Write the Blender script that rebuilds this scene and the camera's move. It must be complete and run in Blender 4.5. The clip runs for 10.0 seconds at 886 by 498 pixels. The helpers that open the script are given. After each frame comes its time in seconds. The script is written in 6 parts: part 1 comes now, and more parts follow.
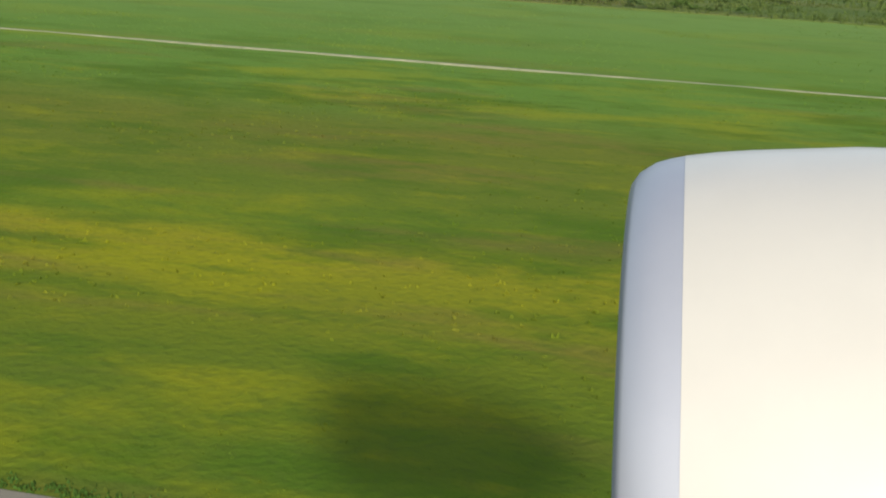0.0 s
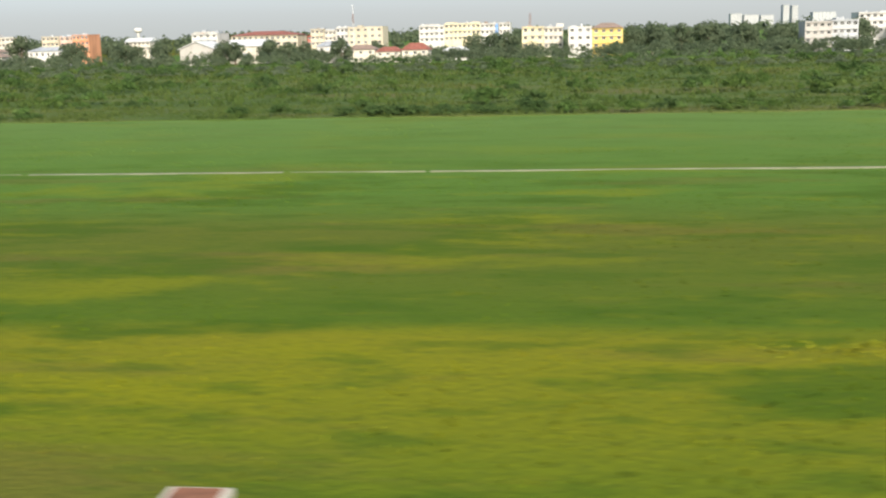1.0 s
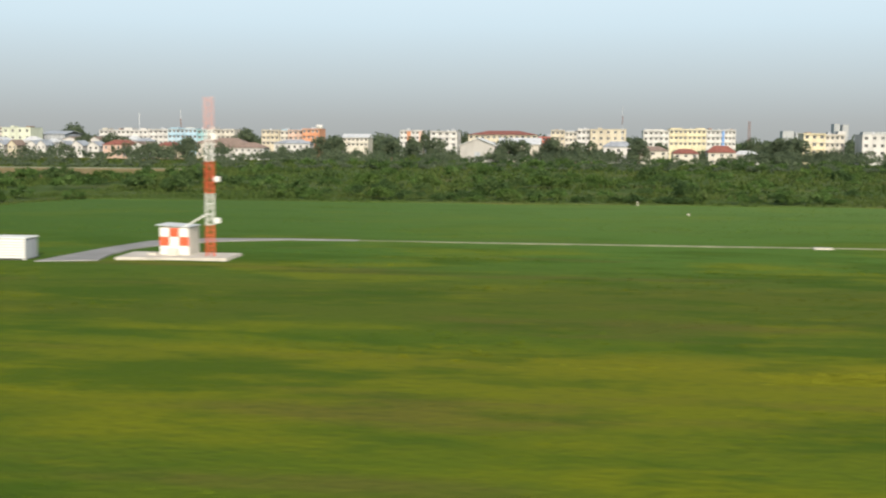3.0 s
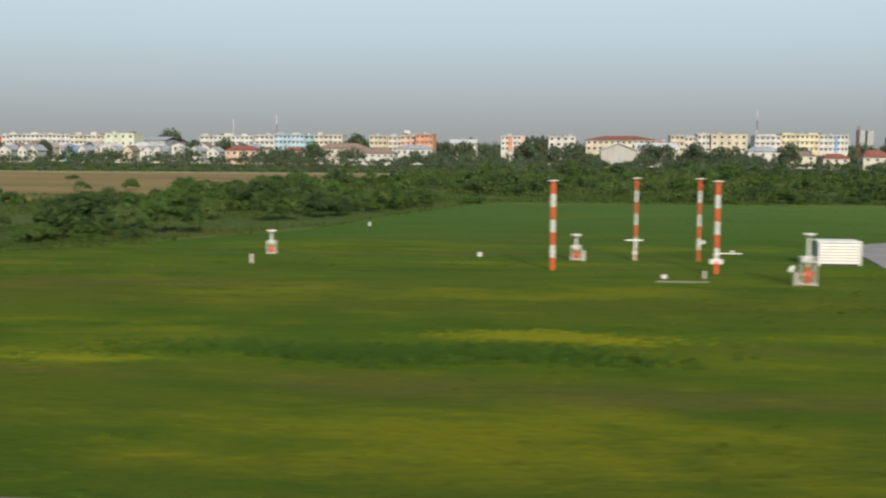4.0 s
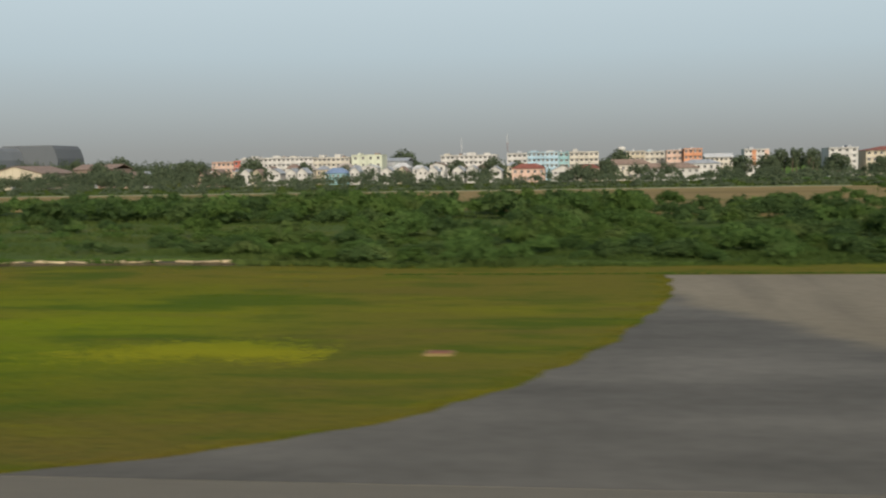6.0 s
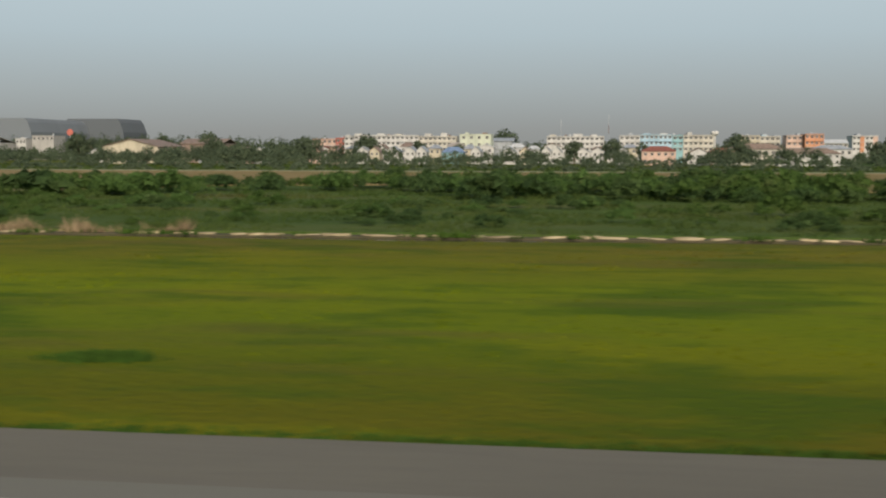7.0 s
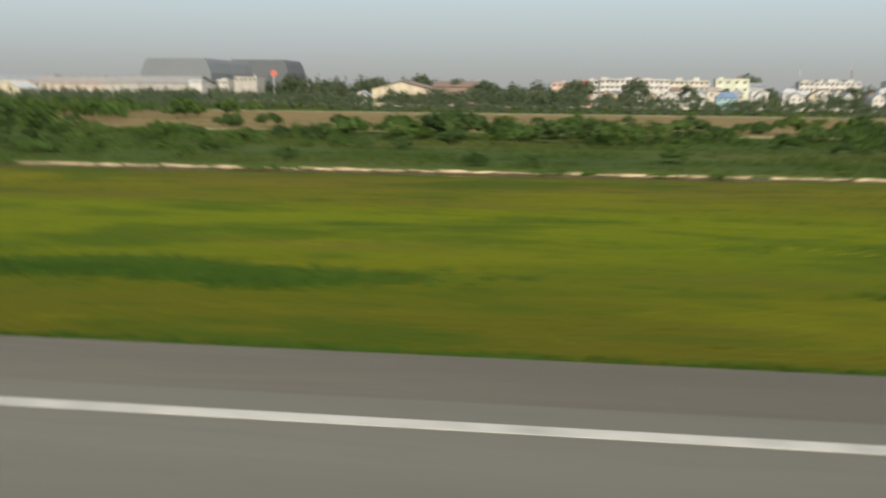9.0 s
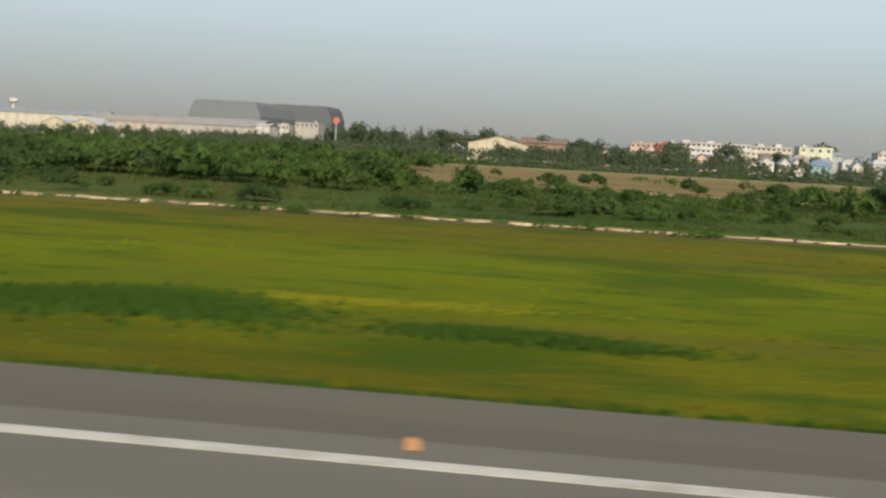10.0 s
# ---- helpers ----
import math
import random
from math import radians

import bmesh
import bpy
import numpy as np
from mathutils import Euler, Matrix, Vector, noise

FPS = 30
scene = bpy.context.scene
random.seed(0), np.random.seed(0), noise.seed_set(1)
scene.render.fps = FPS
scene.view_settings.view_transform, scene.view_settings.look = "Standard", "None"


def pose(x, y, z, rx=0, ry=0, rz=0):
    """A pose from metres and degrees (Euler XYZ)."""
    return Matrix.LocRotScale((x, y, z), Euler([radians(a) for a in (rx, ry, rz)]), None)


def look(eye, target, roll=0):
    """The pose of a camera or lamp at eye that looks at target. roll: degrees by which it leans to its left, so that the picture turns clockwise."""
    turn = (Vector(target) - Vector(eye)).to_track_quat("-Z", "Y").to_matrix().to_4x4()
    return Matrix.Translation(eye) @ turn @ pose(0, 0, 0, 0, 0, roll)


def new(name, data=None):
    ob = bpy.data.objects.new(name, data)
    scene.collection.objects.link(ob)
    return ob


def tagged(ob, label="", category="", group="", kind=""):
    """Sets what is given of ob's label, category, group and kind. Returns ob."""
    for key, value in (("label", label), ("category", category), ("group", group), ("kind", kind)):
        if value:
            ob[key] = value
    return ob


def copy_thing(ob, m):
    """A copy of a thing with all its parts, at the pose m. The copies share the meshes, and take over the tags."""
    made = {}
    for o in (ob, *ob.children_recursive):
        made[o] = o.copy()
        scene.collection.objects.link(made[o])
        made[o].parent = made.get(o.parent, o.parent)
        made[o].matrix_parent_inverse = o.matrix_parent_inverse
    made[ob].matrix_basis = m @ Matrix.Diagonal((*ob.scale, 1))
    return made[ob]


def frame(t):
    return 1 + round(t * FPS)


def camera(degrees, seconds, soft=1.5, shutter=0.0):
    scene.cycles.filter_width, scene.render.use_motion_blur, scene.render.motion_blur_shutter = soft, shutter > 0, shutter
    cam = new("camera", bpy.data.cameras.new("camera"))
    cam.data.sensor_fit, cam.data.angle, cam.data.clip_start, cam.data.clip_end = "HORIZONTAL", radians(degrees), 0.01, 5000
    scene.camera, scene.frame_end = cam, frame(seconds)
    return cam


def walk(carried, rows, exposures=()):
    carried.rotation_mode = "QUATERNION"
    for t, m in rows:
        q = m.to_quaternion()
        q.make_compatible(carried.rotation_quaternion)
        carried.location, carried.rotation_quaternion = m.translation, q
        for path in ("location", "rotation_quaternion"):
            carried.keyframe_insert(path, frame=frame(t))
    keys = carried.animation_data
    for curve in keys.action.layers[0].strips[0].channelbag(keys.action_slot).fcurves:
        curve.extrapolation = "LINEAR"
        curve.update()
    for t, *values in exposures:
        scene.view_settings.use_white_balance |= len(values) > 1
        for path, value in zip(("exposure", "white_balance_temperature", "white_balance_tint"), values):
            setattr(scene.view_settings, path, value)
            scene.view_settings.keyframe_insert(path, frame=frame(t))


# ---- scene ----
cam = camera(43.0, 10.0, soft=2.1, shutter=0.18)
EXPOSURES = ((0.0, 0.86, 6500, 10), (0.5, 0.90, 6500, 10), (1.0, 0.95, 6500, 10), (1.5, 0.85, 6500, 10), (2.0, 0.64, 6500, 10), (2.5, 0.58, 6500, 10), (4.0, 0.18, 6500, 10), (5.5, 0.02, 6600, 10), (6.2, -0.05, 6700, 10), (7.5, -0.12, 6700, 10), (8.2, -0.02, 6700, 10), (8.5, 0.02, 6800, 10), (9.0, 0.3, 6780, 10), (9.5, 0.36, 6900, 10), (10.0, 0.17, 6900, 10))
PATH = (
    (0.0, 191.588, 4.297, 8.858, 72.374, -2.774, 11.959),
    (0.0333, 191.588, 4.297, 8.858, 72.374, -2.774, 11.959),
    (0.1, 188.964, 4.174, 8.715, 73.255, -2.262, 11.306),
    (0.2, 185.033, 4.053, 8.574, 74.161, -1.729, 10.654),
    (0.3, 181.105, 3.933, 8.436, 75.052, -1.198, 10.027),
    (0.4, 177.180, 3.815, 8.302, 75.884, -0.693, 9.445),
    (0.5, 173.258, 3.698, 8.170, 76.615, -0.238, 8.928),
    (0.6, 169.339, 3.582, 8.041, 77.238, 0.176, 8.460),
    (0.7, 165.424, 3.468, 7.915, 77.785, 0.565, 8.024),
    (0.8, 161.511, 3.356, 7.792, 78.263, 0.911, 7.634),
    (0.9, 157.602, 3.245, 7.672, 78.679, 1.198, 7.302),
    (1.0, 153.695, 3.136, 7.554, 79.044, 1.409, 7.041),
    (1.1, 149.792, 3.028, 7.439, 79.331, 1.533, 6.862),
    (1.2, 145.892, 2.922, 7.328, 79.535, 1.583, 6.751),
    (1.3, 141.995, 2.817, 7.218, 79.694, 1.571, 6.691),
    (1.4, 138.101, 2.714, 7.111, 79.846, 1.513, 6.665),
    (1.5, 134.210, 2.612, 7.006, 80.026, 1.423, 6.653),
    (1.6, 130.323, 2.511, 6.905, 80.226, 1.264, 6.658),
    (1.7, 126.438, 2.413, 6.806, 80.421, 1.027, 6.690),
    (1.8, 122.557, 2.315, 6.708, 80.624, 0.767, 6.747),
    (1.9, 118.679, 2.220, 6.614, 80.852, 0.538, 6.826),
    (2.0, 114.804, 2.125, 6.522, 81.119, 0.397, 6.927),
    (2.1, 110.932, 2.033, 6.432, 81.431, 0.397, 7.104),
    (2.2, 107.063, 1.941, 6.345, 81.778, 0.500, 7.360),
    (2.3, 103.197, 1.852, 6.259, 82.152, 0.627, 7.615),
    (2.4, 99.334, 1.763, 6.176, 82.726, 0.306, 7.611),
    (2.5, 95.475, 1.677, 6.100, 82.964, 0.633, 7.855),
    (2.6, 91.618, 1.592, 6.019, 83.375, 0.416, 7.582),
    (2.7, 87.765, 1.508, 5.940, 83.792, 0.166, 7.327),
    (2.8, 83.915, 1.426, 5.863, 84.116, -0.028, 7.123),
    (2.9, 80.068, 1.345, 5.788, 84.347, -0.193, 6.934),
    (3.0, 76.224, 1.266, 5.715, 84.501, -0.328, 6.763),
    (3.1, 72.383, 1.188, 5.644, 84.593, -0.435, 6.614),
    (3.2, 68.545, 1.112, 5.576, 84.636, -0.514, 6.489),
    (3.3, 64.711, 1.038, 5.509, 84.646, -0.565, 6.390),
    (3.4, 60.879, 0.964, 5.443, 84.635, -0.589, 6.319),
    (3.5, 57.051, 0.893, 5.381, 84.620, -0.586, 6.278),
    (3.6, 53.226, 0.823, 5.319, 84.614, -0.558, 6.269),
    (3.7, 49.404, 0.754, 5.259, 84.632, -0.504, 6.294),
    (3.8, 45.585, 0.687, 5.200, 84.689, -0.425, 6.355),
    (3.9, 41.769, 0.621, 5.145, 85.083, -0.341, 7.249),
    (4.0, 37.956, 0.557, 5.090, 84.841, -0.259, 6.530),
    (4.1, 34.146, 0.495, 5.037, 85.196, 0.122, 6.755),
    (4.2, 30.340, 0.434, 4.986, 85.592, 0.445, 6.891),
    (4.3, 26.536, 0.374, 4.941, 85.812, 0.748, 7.114),
    (4.4, 22.736, 0.316, 4.897, 85.970, 0.985, 7.260),
    (4.5, 18.939, 0.260, 4.855, 86.003, 1.090, 7.220),
    (4.6, 15.145, 0.205, 4.810, 86.103, 1.043, 7.143),
    (4.7, 11.354, 0.151, 4.767, 86.114, 0.926, 6.987),
    (4.8, 7.566, 0.099, 4.725, 86.184, 0.819, 7.026),
    (4.9, 3.782, 0.049, 4.685, 86.268, 0.716, 7.171),
    (5.0, -0.000, 0.000, 4.646, 86.256, 0.633, 7.216),
    (5.1, -3.778, -0.047, 4.609, 86.516, 0.742, 7.118),
    (5.2, -7.554, -0.093, 4.575, 86.158, 0.936, 7.557),
    (5.3, -11.326, -0.138, 4.540, 85.940, 0.695, 7.648),
    (5.4, -15.095, -0.181, 4.508, 85.766, 0.459, 7.560),
    (5.5, -18.861, -0.222, 4.476, 85.748, 0.293, 6.944),
    (5.6, -22.624, -0.262, 4.445, 85.728, 0.409, 7.155),
    (5.7, -26.384, -0.300, 4.415, 85.661, 0.333, 7.416),
    (5.8, -30.140, -0.337, 4.385, 85.718, 0.506, 7.621),
    (5.9, -33.894, -0.373, 4.357, 85.840, 0.812, 7.849),
    (6.0, -37.644, -0.406, 4.329, 85.921, 0.985, 7.932),
    (6.1, -41.391, -0.439, 4.298, 86.159, 1.289, 7.991),
    (6.2, -45.135, -0.470, 4.271, 85.954, 2.129, 8.243),
    (6.3, -48.876, -0.499, 4.246, 85.880, 1.923, 8.241),
    (6.4, -52.614, -0.527, 4.221, 85.771, 1.551, 8.195),
    (6.5, -56.349, -0.553, 4.198, 85.638, 1.131, 8.117),
    (6.6, -60.081, -0.578, 4.174, 85.492, 0.779, 8.024),
    (6.7, -63.809, -0.601, 4.151, 85.342, 0.463, 7.930),
    (6.8, -67.535, -0.623, 4.129, 85.201, 0.250, 7.848),
    (6.9, -71.257, -0.643, 4.107, 85.080, 0.057, 7.793),
    (7.0, -74.976, -0.662, 4.086, 84.990, -0.100, 7.777),
    (7.1, -78.692, -0.679, 4.064, 84.941, -0.202, 7.814),
    (7.2, -82.405, -0.695, 4.044, 84.944, -0.233, 7.918),
    (7.3, -86.115, -0.709, 4.024, 85.010, -0.176, 8.102),
    (7.4, -89.822, -0.722, 4.005, 85.109, 0.084, 8.674),
    (7.5, -93.525, -0.733, 4.020, 85.239, -0.014, 8.491),
    (7.6, -97.226, -0.743, 3.983, 85.249, -0.008, 8.679),
    (7.7, -100.923, -0.751, 3.947, 85.226, -0.307, 8.567),
    (7.8, -104.617, -0.757, 3.912, 85.157, -0.677, 8.386),
    (7.9, -108.308, -0.763, 3.876, 85.078, -1.001, 8.227),
    (8.0, -111.996, -0.766, 3.840, 84.958, -1.275, 8.118),
    (8.1, -115.681, -0.768, 3.821, 85.008, -0.907, 8.458),
    (8.2, -119.363, -0.769, 3.802, 85.037, -0.318, 8.996),
    (8.3, -123.042, -0.768, 3.781, 85.046, 0.232, 9.482),
    (8.4, -126.717, -0.766, 3.762, 84.849, 0.519, 9.196),
    (8.5, -130.390, -0.762, 3.727, 84.690, -0.458, 8.954),
    (8.6, -134.059, -0.756, 3.714, 84.428, -1.961, 7.391),
    (8.7, -137.725, -0.749, 3.700, 83.859, -3.707, 6.098),
    (8.8, -141.388, -0.741, 3.686, 82.553, -5.711, 6.502),
    (8.9, -145.048, -0.731, 3.672, 81.642, -5.557, 7.688),
    (9.0, -148.705, -0.720, 3.658, 82.166, -0.586, 9.035),
    (9.1, -152.358, -0.707, 3.658, 82.376, 5.151, 10.509),
    (9.2, -156.009, -0.692, 3.656, 82.415, -0.668, 7.651),
    (9.3, -159.656, -0.676, 3.654, 82.823, -2.938, 6.558),
    (9.4, -163.301, -0.659, 3.653, 83.564, -2.437, 6.873),
    (9.5, -166.942, -0.640, 3.650, 84.441, -1.502, 7.458),
    (9.6, -170.580, -0.619, 3.596, 85.395, -0.631, 8.209),
    (9.7, -174.215, -0.597, 3.542, 86.216, 0.042, 8.806),
    (9.8, -177.847, -0.574, 3.506, 85.555, -1.811, 7.160),
    (9.9, -181.476, -0.549, 3.478, 85.453, -1.693, 8.096),
    (10.0, -185.101, -0.522, 3.450, 84.776, -3.082, 7.499),
)
walk(cam, [(t, pose(x, y, z, rx, ry, rz)) for t, x, y, z, rx, ry, rz in PATH], EXPOSURES)

# ---- light: hazy afternoon sun behind the camera and to its right ----
SUN_AZ, SUN_EL = radians(160), radians(26)      # azimuth from north (+y) clockwise
sun_way = Vector((math.sin(SUN_AZ) * math.cos(SUN_EL), math.cos(SUN_AZ) * math.cos(SUN_EL), math.sin(SUN_EL)))
sun_data = bpy.data.lights.new("sun", "SUN")
sun_data.energy, sun_data.angle, sun_data.color = 3.7, radians(4), (1.0, 0.93, 0.81)
sun = new("sun", sun_data)
sun.matrix_world = look(sun_way * 300, (0, 0, 0))

world = bpy.data.worlds.new("world")
scene.world = world
world.use_nodes = True
wt = world.node_tree
wt.nodes.clear()
w_out = wt.nodes.new("ShaderNodeOutputWorld")
w_mix = wt.nodes.new("ShaderNodeMixShader")
w_sky = wt.nodes.new("ShaderNodeTexSky")
w_sky.sky_type, w_sky.sun_disc = "NISHITA", False
w_sky.sun_elevation, w_sky.sun_rotation = SUN_EL, SUN_AZ
w_sky.air_density, w_sky.dust_density, w_sky.ozone_density = 1.3, 4.0, 1.5
w_b1, w_b2 = wt.nodes.new("ShaderNodeBackground"), wt.nodes.new("ShaderNodeBackground")
w_b1.inputs[1].default_value = 0.135
wt.links.new(w_sky.outputs[0], w_b1.inputs[0])
w_co = wt.nodes.new("ShaderNodeTexCoord")
w_sep = wt.nodes.new("ShaderNodeSeparateXYZ")
wt.links.new(w_co.outputs["Generated"], w_sep.inputs[0])
# smog layer along the horizon, clearing upwards
w_ramp = wt.nodes.new("ShaderNodeValToRGB")
w_cr = w_ramp.color_ramp
w_cr.elements[0].position, w_cr.elements[0].color = 0.0, (0.290, 0.306, 0.300, 1)
w_cr.elements[1].position, w_cr.elements[1].color = 0.20, (0.58, 0.71, 0.79, 1)
for w_p, w_c in ((0.018, (0.318, 0.338, 0.338, 1)), (0.05, (0.385, 0.438, 0.455, 1)), (0.10, (0.465, 0.572, 0.63, 1))):
    w_e = w_cr.elements.new(w_p)
    w_e.color = w_c
wt.links.new(w_sep.outputs[2], w_ramp.inputs[0])
wt.links.new(w_ramp.outputs[0], w_b2.inputs[0])
w_map = wt.nodes.new("ShaderNodeMapRange")
w_map.interpolation_type = "SMOOTHSTEP"
w_map.inputs["From Min"].default_value, w_map.inputs["From Max"].default_value = 0.15, 0.45
w_map.inputs["To Min"].default_value, w_map.inputs["To Max"].default_value = 1.0, 0.0
wt.links.new(w_sep.outputs[2], w_map.inputs["Value"])
wt.links.new(w_map.outputs[0], w_mix.inputs[0])
wt.links.new(w_b1.outputs[0], w_mix.inputs[1])
wt.links.new(w_b2.outputs[0], w_mix.inputs[2])
wt.links.new(w_mix.outputs[0], w_out.inputs[0])


# ---- materials ----
def material(name, stops, scale=1.0, detail=6.0, rough=0.8, metal=0.0, stretch=(1, 1, 1), second=None, bump=0.0,
             bump_scale=20.0, islands=0.0, objects=0.0, spec=0.3, translucent=0.0):
    """Colour from a noise through colour stops; a second, finer noise as grain; islands/objects: how far pieces differ."""
    m = bpy.data.materials.new(name)
    m.use_nodes = True
    nt = m.node_tree
    b = nt.nodes["Principled BSDF"]
    b.inputs["Roughness"].default_value, b.inputs["Metallic"].default_value = rough, metal
    b.inputs["Specular IOR Level"].default_value = spec
    co = nt.nodes.new("ShaderNodeTexCoord")
    mp = nt.nodes.new("ShaderNodeMapping")
    mp.inputs["Scale"].default_value = stretch
    nt.links.new(co.outputs["Object"], mp.inputs[0])
    n1 = nt.nodes.new("ShaderNodeTexNoise")
    n1.inputs["Scale"].default_value, n1.inputs["Detail"].default_value = scale, detail
    nt.links.new(mp.outputs[0], n1.inputs["Vector"])
    ramp = nt.nodes.new("ShaderNodeValToRGB")
    el = ramp.color_ramp.elements
    el[0].position, el[0].color = stops[0][0], (*stops[0][1], 1)
    el[1].position, el[1].color = stops[-1][0], (*stops[-1][1], 1)
    for p, c in stops[1:-1]:
        el.new(p).color = (*c, 1)
    nt.links.new(n1.outputs["Fac"], ramp.inputs[0])
    colour = ramp.outputs[0]
    if second:
        s2, amount, tint = second
        n2 = nt.nodes.new("ShaderNodeTexNoise")
        n2.inputs["Scale"].default_value, n2.inputs["Detail"].default_value = s2, 5
        nt.links.new(mp.outputs[0], n2.inputs["Vector"])
        r2 = nt.nodes.new("ShaderNodeMapRange")
        r2.inputs["From Min"].default_value, r2.inputs["From Max"].default_value = 0.42, 0.68
        r2.inputs["To Max"].default_value = amount
        nt.links.new(n2.outputs["Fac"], r2.inputs["Value"])
        mx = nt.nodes.new("ShaderNodeMix")
        mx.data_type = "RGBA"
        nt.links.new(r2.outputs[0], mx.inputs["Factor"])
        nt.links.new(colour, mx.inputs[6])
        mx.inputs[7].default_value = (*tint, 1)
        colour = mx.outputs[2]
    if islands or objects:
        hs = nt.nodes.new("ShaderNodeHueSaturation")
        src = nt.nodes.new("ShaderNodeNewGeometry" if islands else "ShaderNodeObjectInfo")
        r3 = nt.nodes.new("ShaderNodeMapRange")
        r3.inputs["To Min"].default_value = 1 - (islands or objects)
        r3.inputs["To Max"].default_value = 1 + (islands or objects)
        nt.links.new(src.outputs["Random Per Island" if islands else "Random"], r3.inputs["Value"])
        nt.links.new(r3.outputs[0], hs.inputs["Value"])
        nt.links.new(colour, hs.inputs["Color"])
        colour = hs.outputs[0]
    nt.links.new(colour, b.inputs["Base Color"])
    if translucent:
        tr = nt.nodes.new("ShaderNodeBsdfTranslucent")
        ms = nt.nodes.new("ShaderNodeMixShader")
        ms.inputs[0].default_value = translucent
        nt.links.new(colour, tr.inputs[0])
        nt.links.new(b.outputs[0], ms.inputs[1])
        nt.links.new(tr.outputs[0], ms.inputs[2])
        nt.links.new(ms.outputs[0], nt.nodes["Material Output"].inputs["Surface"])
    if bump:
        n4 = nt.nodes.new("ShaderNodeTexNoise")
        n4.inputs["Scale"].default_value, n4.inputs["Detail"].default_value = bump_scale, 6
        nt.links.new(co.outputs["Object"], n4.inputs["Vector"])
        bm_ = nt.nodes.new("ShaderNodeBump")
        bm_.inputs["Strength"].default_value, bm_.inputs["Distance"].default_value = bump, 0.05
        nt.links.new(n4.outputs["Fac"], bm_.inputs["Height"])
        nt.links.new(bm_.outputs[0], b.inputs["Normal"])
    return m


def paint(name, c, rough=0.6, worn=0.16, scale=0.5, metal=0.0):
    """Painted or plastered surface with faint streaks and dirt."""
    d = tuple(v * (1 - 2.2 * worn) for v in c)
    return material(name, ((0.25, d), (0.55, c), (1.0, c)), scale, 8, rough, metal, (1, 1, 0.35),
                    (6.0, worn, tuple(v * 0.72 for v in c)), 0.05, 30)


